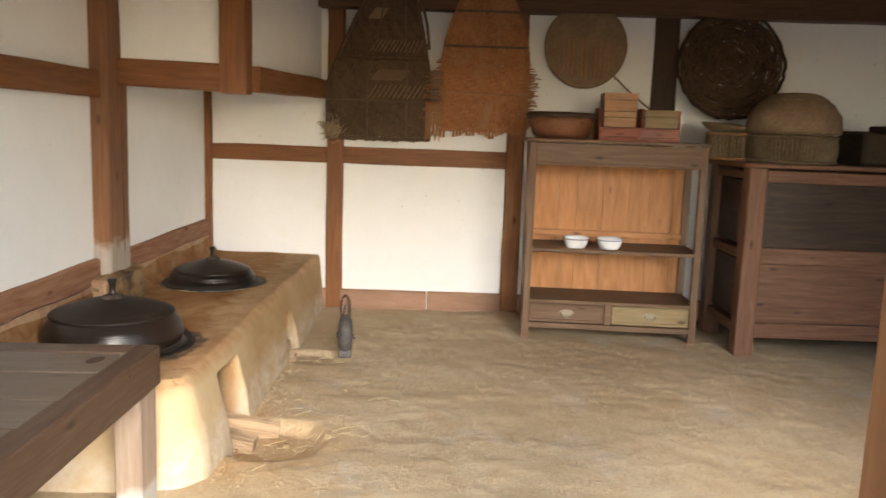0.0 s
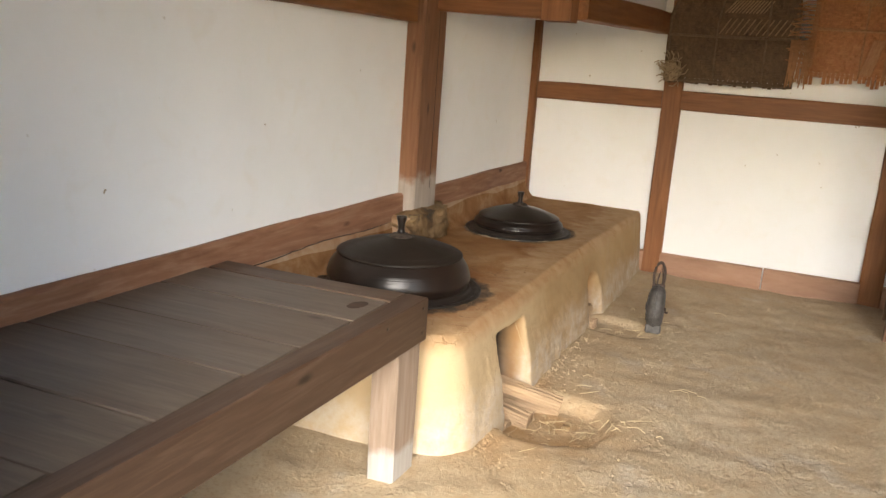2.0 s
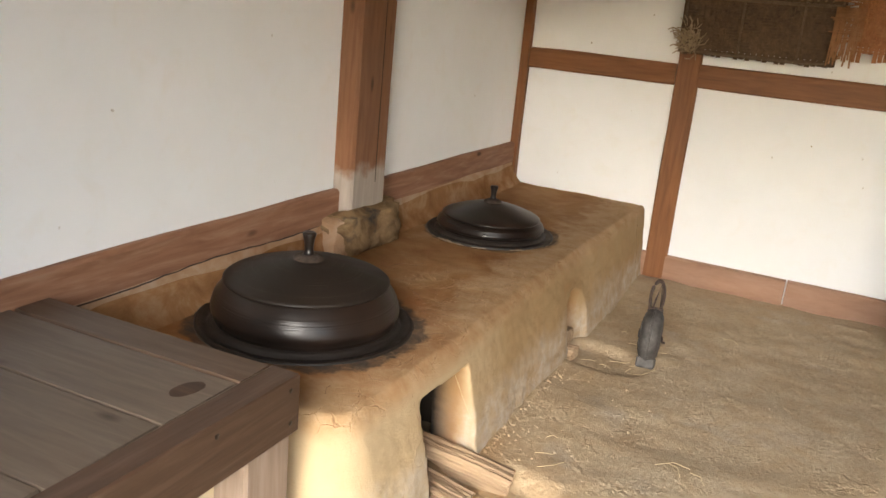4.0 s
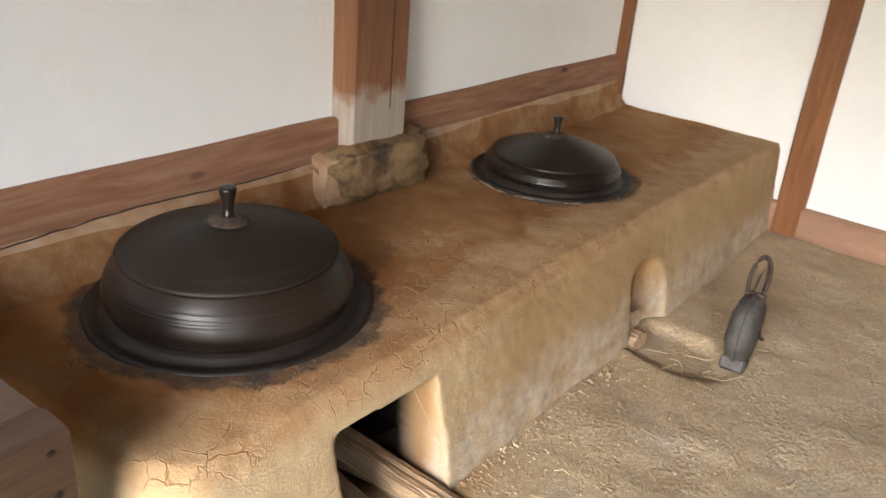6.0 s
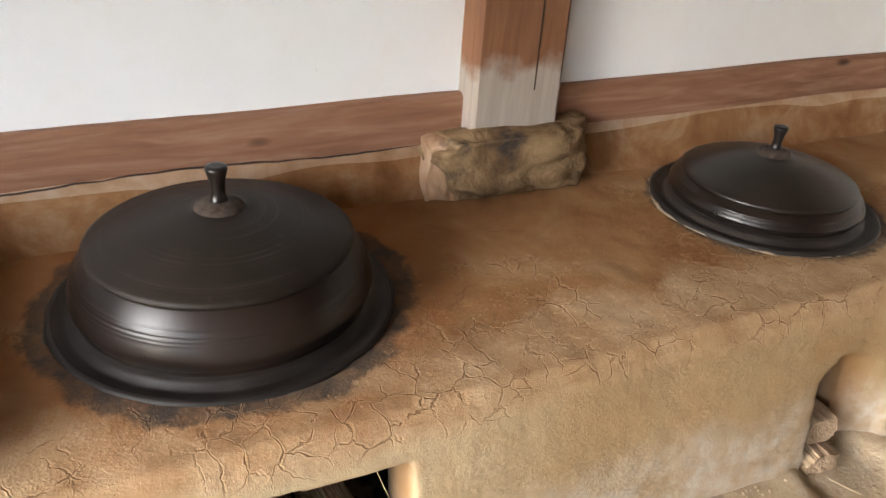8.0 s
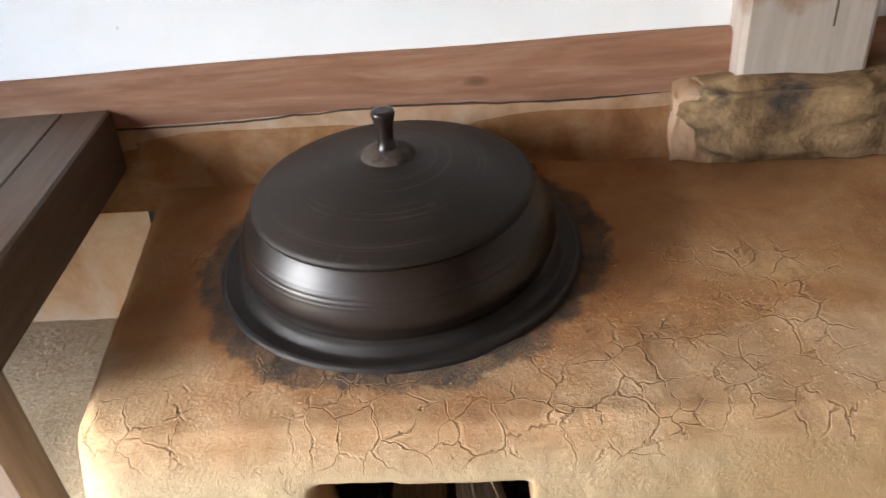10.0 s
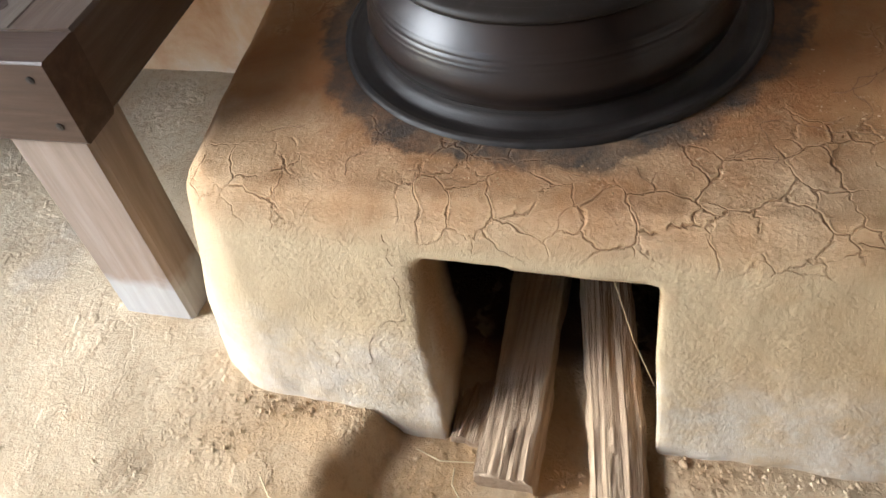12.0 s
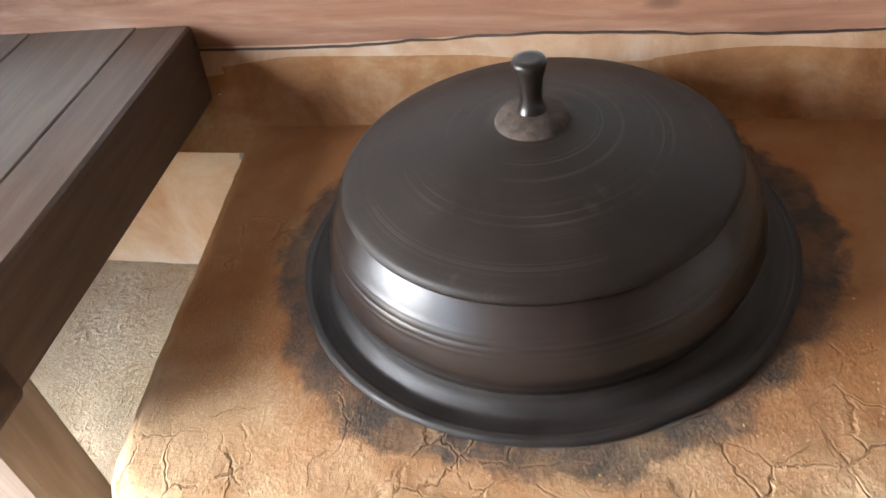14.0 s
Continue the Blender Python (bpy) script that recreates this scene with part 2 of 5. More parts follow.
def earth():
    n = Nodes("earth_floor", 0.95, specular=0.12)
    p = n.place()
    broad, mid, fine = n.noise(p, 0.8, 6, 0.6, 0.3), n.noise(p, 5, 7, 0.65, 0.8), n.noise(p, 60, 7, 0.7)
    col = n.ramp(broad, (0.3, lin(0.395, 0.305, 0.192)), (0.7, lin(0.495, 0.41, 0.29)))
    col = n.mix(n.ramp(mid, (0.45, 0.0), (0.75, 0.6)), col, lin(0.40, 0.28, 0.155))
    col = n.mix(n.ramp(n.noise(p, 2.1, 4), (0.58, 0.0), (0.72, 0.5)), col, lin(0.48, 0.45, 0.40))
    sand = n.math("MULTIPLY", n.ramp(n.away(n.warp(p, 4, 0.2), (1.02, 2.5)), (0.22, 0.8), (0.55, 0.0)), n.ramp(mid, (0.35, 0.5), (0.6, 1.0)))
    col = n.mix(sand, col, lin(0.42, 0.265, 0.125))
    col = n.mix(n.ramp(fine, (0.35, 0.4), (0.5, 0.0)), col, lin(0.25, 0.165, 0.09))
    # floor inside the fire mouths, near black for soot and recess shade
    ash = n.math("MULTIPLY", n.ramp(n.axis(p, 0), (0.80, 1.0), (0.95, 0.0)), n.math("GREATER_THAN", n.axis(p, 1), 2.28))
    col = n.mix(n.math("MULTIPLY", ash, 0.9), col, lin(0.02, 0.017, 0.015))
    wc = n.warp(n.warp(p, 3, 0.35), 25, 0.03)
    flake = n.cells(wc, 4)
    fm = n.math("MULTIPLY", n.ramp(flake, (0.0, 1.0), (0.03, 0.0)), n.ramp(n.noise(p, 1.7, 3), (0.5, 0.0), (0.6, 1.0)))
    grit = n.noise(p, 210, 3, 0.7)
    grain = n.ramp(n.cells(n.warp(p, 40, 0.02), 120, "F1"), (0.10, 1.0), (0.30, 0.0))
    grain = n.math("MULTIPLY", grain, n.ramp(n.noise(p, 30, 3), (0.45, 0.0), (0.6, 1.0)))
    clods = n.ramp(n.cells(n.warp(p, 22, 0.04), 45, "F1"), (0.0, 1.0), (0.45, 0.0))
    loose = n.ramp(n.noise(p, 3.7, 4), (0.5, 0.0), (0.62, 1.0))
    h = n.math("ADD", n.math("MULTIPLY", fine, 0.6), n.math("MULTIPLY", mid, 0.7))
    h = n.math("ADD", h, n.math("MULTIPLY", grit, 0.36))
    h = n.math("ADD", h, n.math("MULTIPLY", grain, 0.18))
    h = n.math("ADD", h, n.math("MULTIPLY", n.math("MULTIPLY", clods, loose), 0.5))
    h = n.math("SUBTRACT", h, n.math("MULTIPLY", fm, 0.15))
    for size, cut, deep in ((4.5, 0.57, 0.35), (13.0, 0.62, 0.22)):
        peel = n.ramp(n.noise(n.warp(p, 14, 0.06), size, 5, 0.62), (cut, 0.0), (cut + 0.035, 1.0))
        h = n.math("ADD", h, n.math("MULTIPLY", peel, deep))
        col = n.mix(n.math("MULTIPLY", peel, 0.3), col, lin(0.50, 0.40, 0.265))
    return n.done(col, n.bump(h, 0.75, 0.009))


def iron():
    n = Nodes("cast_iron", 0.36, 0.0, 0.36)
    p = n.object_coords()
    broad, fine = n.noise(p, 6, 5, 0.6, 0.4), n.noise(p, 70, 5, 0.6)
    col = n.ramp(broad, (0.3, lin(0.007, 0.0052, 0.0042)), (0.7, lin(0.018, 0.0115, 0.0085)))
    col = n.mix(n.ramp(n.noise(p, 3.3, 5), (0.55, 0.0), (0.75, 0.35)), col, lin(0.05, 0.027, 0.017))
    h = n.math("ADD", n.math("MULTIPLY", fine, 0.3), n.math("MULTIPLY", broad, 0.5))
    return n.done(col, n.bump(h, 0.3, 0.004), n.ramp(broad, (0.3, 0.27), (0.7, 0.42)))


def dusty_iron():
    n = Nodes("dusty_iron", 0.5, 0.0, 0.21)
    p = n.object_coords()
    broad, fine = n.noise(p, 5, 6, 0.65, 0.6), n.noise(p, 80, 5, 0.6)
    col = n.ramp(broad, (0.3, lin(0.010, 0.0072, 0.0055)), (0.7, lin(0.021, 0.0152, 0.0115)))
    col = n.mix(n.ramp(n.noise(p, 14, 6, 0.7), (0.6, 0.0), (0.8, 0.3)), col, lin(0.10, 0.085, 0.07))
    turned = n.noise(n.away(p, (0.0, 0.0)), 75, 3, 0.7)
    arcs = n.ramp(n.noise(p, 4.5, 3), (0.42, 0.0), (0.6, 1.0))
    marks = n.math("MULTIPLY", n.ramp(turned, (0.56, 0.0), (0.66, 1.0)), arcs)
    col = n.mix(n.math("MULTIPLY", marks, 0.6), col, lin(0.07, 0.055, 0.044))
    h = n.math("ADD", n.math("MULTIPLY", fine, 0.4), n.math("MULTIPLY", marks, 0.5))
    return n.done(col, n.bump(h, 0.3, 0.002), n.ramp(broad, (0.3, 0.42), (0.7, 0.6)))


def stone():
    n = Nodes("foundation_stone", 0.9, specular=0.2)
    p = n.place()
    a, b = n.noise(p, 9, 7, 0.65, 0.5), n.noise(p, 50, 6, 0.65)
    col = n.ramp(a, (0.3, lin(0.09, 0.05, 0.022)), (0.6, lin(0.29, 0.195, 0.10)))
    col = n.mix(n.ramp(n.noise(p, 5.5, 4, 0.6), (0.50, 0.0), (0.60, 0.9)), col, lin(0.04, 0.035, 0.032))
    return n.done(col, n.bump(n.math("ADD", a, n.math("MULTIPLY", b, 0.4)), 0.8, 0.02))


def woven(name, dark, light, scale=60.0, rough=0.75):
    n = Nodes(name, rough, specular=0.25)
    p = n.object_coords(vary=9.0)
    a, b = n.noise(p, scale, 4, 0.6), n.noise(p, 5, 5, 0.6, 0.5)
    col = n.mix(0.5, n.ramp(a, (0.3, lin(*dark)), (0.7, lin(*light))), n.ramp(b, (0.3, lin(*dark)), (0.7, lin(*light))))
    return n.done(col, n.bump(a, 0.4, 0.003))


def plain(name, col, rough=0.5, metallic=0.0, var=0.25, scale=12.0):
    n = Nodes(name, rough, metallic)
    a = n.noise(n.object_coords(vary=5.0), scale, 5, 0.6)
    c = n.ramp(a, (0.3, lin(*[v * (1 - var) for v in col])), (0.7, lin(*[min(1, v * (1 + var)) for v in col])))
    return n.done(c, n.bump(a, 0.15, 0.003))


def rusty_iron():
    n = Nodes("rusty_iron", 0.8, 0.0, 0.25)
    a = n.noise(n.object_coords(), 60, 6, 0.7)
    return n.done(n.ramp(a, (0.3, lin(0.022, 0.016, 0.012)), (0.7, lin(0.075, 0.055, 0.042))), n.bump(a, 0.6, 0.004))


RUSTY_IRON = rusty_iron()
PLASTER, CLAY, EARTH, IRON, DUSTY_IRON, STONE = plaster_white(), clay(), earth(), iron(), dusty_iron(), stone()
TIMBER = wood("timber", (0.10, 0.038, 0.014), (0.20, 0.083, 0.032), (0.30, 0.14, 0.06), 0.6)
TIMBER_POST = wood("timber_post_wood", (0.115, 0.048, 0.023), (0.20, 0.092, 0.045), (0.29, 0.15, 0.08), 0.62, bleach=0.80)
TIMBER_SILL = wood("timber_sill_wood", (0.115, 0.042, 0.021), (0.25, 0.125, 0.072), (0.44, 0.29, 0.205), 0.75, grain=0.8, relief=0.8)
FLOOR_SILL = wood("floor_sill_wood", (0.22, 0.115, 0.07), (0.33, 0.195, 0.13), (0.42, 0.275, 0.195), 0.8, grain=0.35, relief=0.3, knots=False)
TIMBER_SOOT = wood("sooty_timber", (0.025, 0.016, 0.011), (0.05, 0.03, 0.02), (0.09, 0.055, 0.035), 0.7)
BENCH_TOP = wood("bench_board_wood", (0.055, 0.040, 0.028), (0.105, 0.080, 0.060), (0.18, 0.145, 0.112), 0.42, relief=0.3)
# bench wood darkened for the end beam, whose north face lies in shade
BENCH_END_SHADED = wood("bench_end_shaded_wood", (0.045, 0.026, 0.016), (0.085, 0.055, 0.037), (0.15, 0.108, 0.078), 0.45, relief=0.3)
BENCH_FRAME = wood("bench_frame_wood", (0.030, 0.016, 0.010), (0.062, 0.036, 0.023), (0.135, 0.09, 0.062), 0.45, relief=0.3)
BENCH_LEG = wood("bench_leg_wood", (0.13, 0.085, 0.058), (0.235, 0.175, 0.13), (0.36, 0.30, 0.245), 0.8, bleach=0.12, bleach_color=(0.43, 0.41, 0.38))
CAB_FRAME = wood("cupboard_frame_wood", (0.06, 0.032, 0.018), (0.135, 0.08, 0.047), (0.25, 0.165, 0.105), 0.6)
CAB_BACK = wood("pine_board", (0.22, 0.085, 0.028), (0.42, 0.19, 0.072), (0.58, 0.31, 0.14), 0.55, grain=0.5, relief=0.15)
CAB_PALE = wood("worn_drawer_wood", (0.15, 0.10, 0.05), (0.24, 0.175, 0.09), (0.32, 0.25, 0.14), 0.6)
CHEST_WOOD = wood("chest_wood", (0.06, 0.026, 0.014), (0.14, 0.066, 0.038), (0.26, 0.15, 0.095), 0.5)
CHEST_PANEL = wood("chest_panel_wood", (0.014, 0.009, 0.007), (0.038, 0.023, 0.016), (0.10, 0.06, 0.04), 0.4)
TIMBER_DARK = wood("dark_beam_wood", (0.05, 0.024, 0.012), (0.095, 0.048, 0.026), (0.155, 0.085, 0.048), 0.65)


def sooty_iron():
    n = Nodes("sooty_iron", 0.55, 0.0, 0.28)
    p = n.object_coords()
    turned = n.noise(n.away(p, (0.0, 0.0)), 130, 3, 0.7)
    patch = n.noise(p, 16, 6, 0.7, 0.4)
    col = n.ramp(patch, (0.3, lin(0.008, 0.006, 0.005)), (0.7, lin(0.020, 0.016, 0.0135)))
    dust = n.math("MULTIPLY", n.ramp(turned, (0.52, 0.0), (0.66, 1.0)), n.ramp(n.noise(p, 7, 4), (0.4, 0.1), (0.62, 1.0)))
    col = n.mix(n.math("MULTIPLY", dust, 0.55), col, lin(0.085, 0.066, 0.050))
    h = n.math("ADD", n.math("MULTIPLY", turned, 0.6), n.math("MULTIPLY", n.noise(p, 120, 4, 0.7), 0.4))
    return n.done(col, n.bump(h, 0.45, 0.003), n.ramp(patch, (0.3, 0.4), (0.7, 0.65)))


SOOTY_IRON = sooty_iron()
FIREWOOD = wood("firewood", (0.17, 0.105, 0.06), (0.39, 0.275, 0.17), (0.55, 0.43, 0.285), 0.9, grain=2.4, relief=1.0, knots=False)


# ---- mesh helpers ----
def part(name, bm, material, parent=None, label="", smooth=False):
    """Links a bmesh as one mesh object, under a thing or a part if one is given."""
    bm, own = bm if isinstance(bm, tuple) else (bm, None)
    me = bpy.data.meshes.new(name)
    bm.to_mesh(me)
    bm.free()
    if smooth:
        me.polygons.foreach_set("use_smooth", [True] * len(me.polygons))
    me.materials.append(material)
    ob = new(name, me)
    if parent is not None:
        ob.parent = parent
        if parent.parent is not None:
            ob.matrix_parent_inverse = parent.matrix_basis.inverted()
    if own is not None:
        ob.matrix_basis = own
    return tagged(ob, label)


def thing(name, m, label, category, group="", kind=""):
    ob = new(name)
    ob.empty_display_size = 0.1
    ob.matrix_basis = m
    return tagged(ob, label, category, group, kind)


def add_box(bm, x0, x1, y0, y1, z0, z1, bevel=0.003):
    m = Matrix.LocRotScale(((x0 + x1) / 2, (y0 + y1) / 2, (z0 + z1) / 2), None, (x1 - x0, y1 - y0, z1 - z0))
    vs = bmesh.ops.create_cube(bm, size=1, matrix=m)["verts"]
    if bevel:
        es = list({e for v in vs for e in v.link_edges})
        bmesh.ops.bevel(bm, geom=es, offset=bevel, segments=1, affect="EDGES")
    return bm


def box(x0, x1, y0, y1, z0, z1, bevel=0.003):
    return add_box(bmesh.new(), x0, x1, y0, y1, z0, z1, bevel)


def hewn(length, w, h, seed=0, rough=0.004, bevel=0.008, step=0.12):
    """A hand-hewn timber along local x, from 0 to length, centred on y and z, with wavering arrises."""
    bm = bmesh.new()
    n = max(2, int(length / step))
    rings = []
    for i in range(n + 1):
        x = length * i / n
        ring = []
        for sy, sz in ((-1, -1), (1, -1), (1, 1), (-1, 1)):
            for k in (0, 1):
                by, bz = (bevel, 0) if (k == 0) == (sy * sz < 0) else (0, bevel)
                y, z = sy * (w / 2 - by), sz * (h / 2 - bz)
                j = noise.noise_vector((x * 2.3 + seed * 7.1, sy * 3.0 + k, sz * 5.0 + seed))
                ring.append(bm.verts.new((x, y + j.y * rough, z + j.z * rough)))
        rings.append(ring)
    for a, b in zip(rings, rings[1:]):
        for k in range(8):
            bm.faces.new((a[k], a[(k + 1) % 8], b[(k + 1) % 8], b[k]))
    bm.faces.new(rings[0][::-1])
    bm.faces.new(rings[-1])
    bmesh.ops.recalc_face_normals(bm, faces=bm.faces)
    return bm


def timber(name, a, b, w, h, material, seed=0, rough=0.004, label="", category="timber", parent=None, kind="structure", bevel=0.008):
    """A timber from a to b. w: its width to the side (horizontal), h: its other thickness."""
    a, b = Vector(a), Vector(b)
    d = (b - a).normalized()
    up = Vector((0, 0, 1)) if abs(d.z) < 0.9 else Vector((0, 1, 0))
    side = up.cross(d).normalized()
    up = d.cross(side)
    m = Matrix((d, side, up)).transposed().to_4x4()
    m.translation = a
    ob = part(name, hewn((b - a).length, w, h, seed, rough, bevel), material, parent, label)
    ob.matrix_basis = m
    if parent is None:
        tagged(ob, label, category, "", kind)
    return ob


def lathe(profile, segs=64, cap=True):
    """Turns (radius, height) pairs about z, from bottom to top."""
    bm = bmesh.new()
    rings = []
    for r, z in profile:
        if r < 1e-5:
            rings.append([bm.verts.new((0, 0, z))])
        else:
            rings.append([bm.verts.new((r * math.cos(2 * math.pi * i / segs), r * math.sin(2 * math.pi * i / segs), z)) for i in range(segs)])
    for a, b in zip(rings, rings[1:]):
        for i in range(segs):
            j = (i + 1) % segs
            if len(a) == 1 and len(b) > 1:
                bm.faces.new((a[0], b[j], b[i]))
            elif len(b) == 1 and len(a) > 1:
                bm.faces.new((a[i], a[j], b[0]))
            elif len(a) > 1:
                bm.faces.new((a[i], a[j], b[j], b[i]))
    bmesh.ops.recalc_face_normals(bm, faces=bm.faces)
    return bm


def tube(points, r, segs=6, bm=None):
    """A round rod through the points."""
    bm = bm or bmesh.new()
    pts = [Vector(p) for p in points]
    rings = []
    for i, p in enumerate(pts):
        d = (pts[min(i + 1, len(pts) - 1)] - pts[max(i - 1, 0)]).normalized()
        ref = Vector((0, 0, 1)) if abs(d.z) < 0.9 else Vector((1, 0, 0))
        u = d.cross(ref).normalized()
        v = d.cross(u)
        rings.append([bm.verts.new(p + (u * math.cos(2 * math.pi * k / segs) + v * math.sin(2 * math.pi * k / segs)) * r) for k in range(segs)])
    for a, b in zip(rings, rings[1:]):
        for k in range(segs):
            bm.faces.new((a[k], a[(k + 1) % segs], b[(k + 1) % segs], b[k]))
    bm.faces.new(rings[0][::-1])
    bm.faces.new(rings[-1])
    return bm


def slab_with_holes(x0, x1, z0, z1, y0, y1, holes=()):
    """An upright wall slab of thickness y0..y1 with square openings (xa, xb, za, zb) through it."""
    bm = bmesh.new()
    xs = sorted({x0, x1, *[h[0] for h in holes], *[h[1] for h in holes]})
    zs = sorted({z0, z1, *[h[2] for h in holes], *[h[3] for h in holes]})
    for xa, xb in zip(xs, xs[1:]):
        for za, zb in zip(zs, zs[1:]):
            if not any(h[0] <= xa and xb <= h[1] and h[2] <= za and zb <= h[3] for h in holes):
                add_box(bm, xa, xb, y0, y1, za, zb, 0)
    bmesh.ops.remove_doubles(bm, verts=bm.verts, dist=1e-5)
    pairs = {}
    for f in bm.faces:
        pairs.setdefault(tuple(round(c, 4) for c in f.calc_center_median()), []).append(f)
    bmesh.ops.delete(bm, geom=[f for fs in pairs.values() if len(fs) > 1 for f in fs], context="FACES_ONLY")
    bmesh.ops.recalc_face_normals(bm, faces=bm.faces)
    return bm


# ---- the room: walls, floor, ceiling ----
YB, XR, ZC = 5.372, 5.6, 2.75
DOOR_L, DOOR_R, DOOR_TOP = 1.09, 2.465, 2.25

wall = part("wall_west", box(-0.16, 0.0, -0.22, YB + 0.16, -0.1, ZC, 0), PLASTER)
tagged(wall, "white lime-plastered wall behind the earthen hearth", "wall", kind="structure")
wall = part("wall_north", box(0.0, XR, YB + 0.02, YB + 0.16, -0.1, ZC, 0), PLASTER)
tagged(wall, "white lime-plastered wall divided by timber posts", "wall", kind="structure")
wall = part("wall_east", box(XR, XR + 0.16, -0.22, YB + 0.16, -0.1, ZC, 0), PLASTER)
tagged(wall, "plain white plastered wall closing the room", "wall", kind="structure")
# second opening is unseen, added to light the east side of the room
wall = part("wall_south", slab_with_holes(0.0, XR, -0.1, ZC, -0.22, -0.08, [(DOOR_L - 0.06, DOOR_R + 0.08, -0.1, DOOR_TOP + 0.08), (3.2, 4.95, 0.75, DOOR_TOP + 0.08)]), PLASTER)
tagged(wall, "white plastered wall with an open doorway and an added light opening", "wall", kind="structure")
# unseen slab closes the room; its eave and brown tone shape the light
top = part("ceiling", box(-0.6, XR + 0.6, -0.7, YB + 0.5, ZC, ZC + 0.12, 0), TIMBER)
tagged(top, "brown ceiling slab, unseen, added to close the room", "ceiling", kind="structure")


def pit(x, y):
    """Depth of the ash hollows raked out before the two stoke holes."""
    d = 0.0
    for cx, cy, rx, ry, depth in ((1.12, 2.56, 0.28, 0.27, 0.06), (1.08, 3.94, 0.24, 0.15, 0.032)):
        q = math.hypot((x - cx) / rx, (y - cy) / ry) + 0.12 * noise.noise((x * 9, y * 9, 3.0))
        d = max(d, depth * max(0.0, min(1.0, (1.0 - q) * 5.5)))
    return d


def floor_mesh():
    bm = bmesh.new()
    nx, ny = 224, 220
    rows = []
    for j in range(ny + 1):
        y = -0.10 + (YB + 0.12) * j / ny
        row = []
        for i in range(nx + 1):
            x = 0.0 + XR * i / nx
            v = Vector((x, y, 0.0))
            z = 0.018 * noise.noise(v * 1.1) + 0.008 * noise.noise(v * 4.3) + 0.004 * noise.noise(v * 13) - 0.004
            lump = noise.noise(v * 2.1 + Vector((7, 3, 0)))
            if lump > 0.15:
                z += 0.006 * abs(noise.noise(v * 24)) * min(1, (lump - 0.15) * 6)
            for s, f, off in ((0.005, 1.5, 11.0), (0.003, 3.1, 23.0)):
                q = noise.noise(v * f + Vector((off, 0, 0))) + 0.35 * noise.noise(v * f * 5 + Vector((off, 4, 0)))
                z += s * max(0.0, min(1.0, (q - 0.12) * 9))
            if x < 0.6 and y < 2.0:
                z += 0.05 * (0.6 - x) / 0.6
            row.append(bm.verts.new((x, y, z - pit(x, y))))
        rows.append(row)
    for a, b in zip(rows, rows[1:]):
        for i in range(nx):
            bm.faces.new((a[i], a[i + 1], b[i + 1], b[i]))
    return bm


tagged(part("floor", floor_mesh(), EARTH, smooth=True), "trodden uneven yellow-brown earth floor", "floor", kind="structure")
tagged(part("ground", box(-300, 300, -600, -0.10, -0.12, -0.015, 0), EARTH), "bare sandy yard in front of the doorway", "ground", kind="structure")

# timber frame of the long wall
tim = timber("sill_beam", (0.005, -0.08, 0.632), (0.005, 3.3, 0.632), 0.05, 0.14, TIMBER_SILL, 1, 0.010, "weathered reddish sill beam along the wall", "beam")
tim = timber("sill_beam", (0.005, 3.57, 0.63), (0.005, YB, 0.63), 0.05, 0.135, TIMBER_SILL, 2, 0.005, "weathered reddish sill beam along the wall", "beam")
timber("wall_rail", (0.015, -0.08, 1.655), (0.015, 3.3, 1.65), 0.09, 0.14, TIMBER, 3, 0.010, "brown timber rail across the plastered wall", "beam")
post = timber("timber_post", (0.02, 3.435, 0.60), (0.02, 3.450, ZC), 0.15, 0.275, TIMBER_POST, 4, 0.003, "squared wooden post with greyed foot and a split", "post", bevel=0.012)
part("split", box(0.12, 2.1, 0.0740, 0.0765, 0.045, 0.049, 0), TIMBER_SOOT, post)
timber("corner_post", (0.02, YB - 0.01, 0.43), (0.02, YB - 0.01, 1.78), 0.06, 0.06, TIMBER, 5, 0.004, "thin dark corner post", "post")

# timber frame of the far wall
for k, (xa, xb, mat) in enumerate(((0.965, 1.097, TIMBER), (2.394, 2.53, TIMBER), (3.51, 3.70, TIMBER_SOOT))):
    timber("timber_post", ((xa + xb) / 2, YB + 0.03, -0.05), ((xa + xb) / 2, YB + 0.03, ZC), xb - xa, 0.09, mat, 6 + k, 0.009, "brown wooden post in the plastered wall", "post")
for k, (xa, xb) in enumerate(((0.92, 1.788), (1.796, 2.394), (2.53, 3.51), (3.70, XR))):
    timber("floor_sill", (xa, YB + 0.025, 0.07), (xb, YB + 0.025, 0.07), 0.08, 0.165, FLOOR_SILL, 10 + k, 0.004, "pale reddish sill beam on the floor", "beam")
for k, (xa, xb) in enumerate(((0.05, 0.965), (1.097, 2.394))):
    timber("wall_rail", (xa, YB + 0.025, 1.24), (xb, YB + 0.025, 1.235), 0.075, 0.125 + 0.01 * k, TIMBER, 14 + k, 0.010, "brown timber rail across the plastered wall", "beam")
timber("tie_beam", (0.0, YB - 0.02, 2.53), (XR, YB - 0.02, 2.545), 0.22, 0.33, TIMBER_DARK, 17, 0.01, "large dark brown beam under the ceiling", "beam")

# the loft that juts out over the hearth
LY = 3.45
timber("loft_beam", (0.095, LY + 0.06, 1.728), (0.66, LY + 0.06, 1.712), 0.11, 0.15, TIMBER, 20, 0.004, "brown beam under the projecting loft", "beam")
timber("loft_beam", (0.80, LY + 0.15, 1.715), (0.925, YB - 0.02, 1.748), 0.10, 0.14, TIMBER, 21, 0.006, "dark brown beam under the projecting loft", "beam")
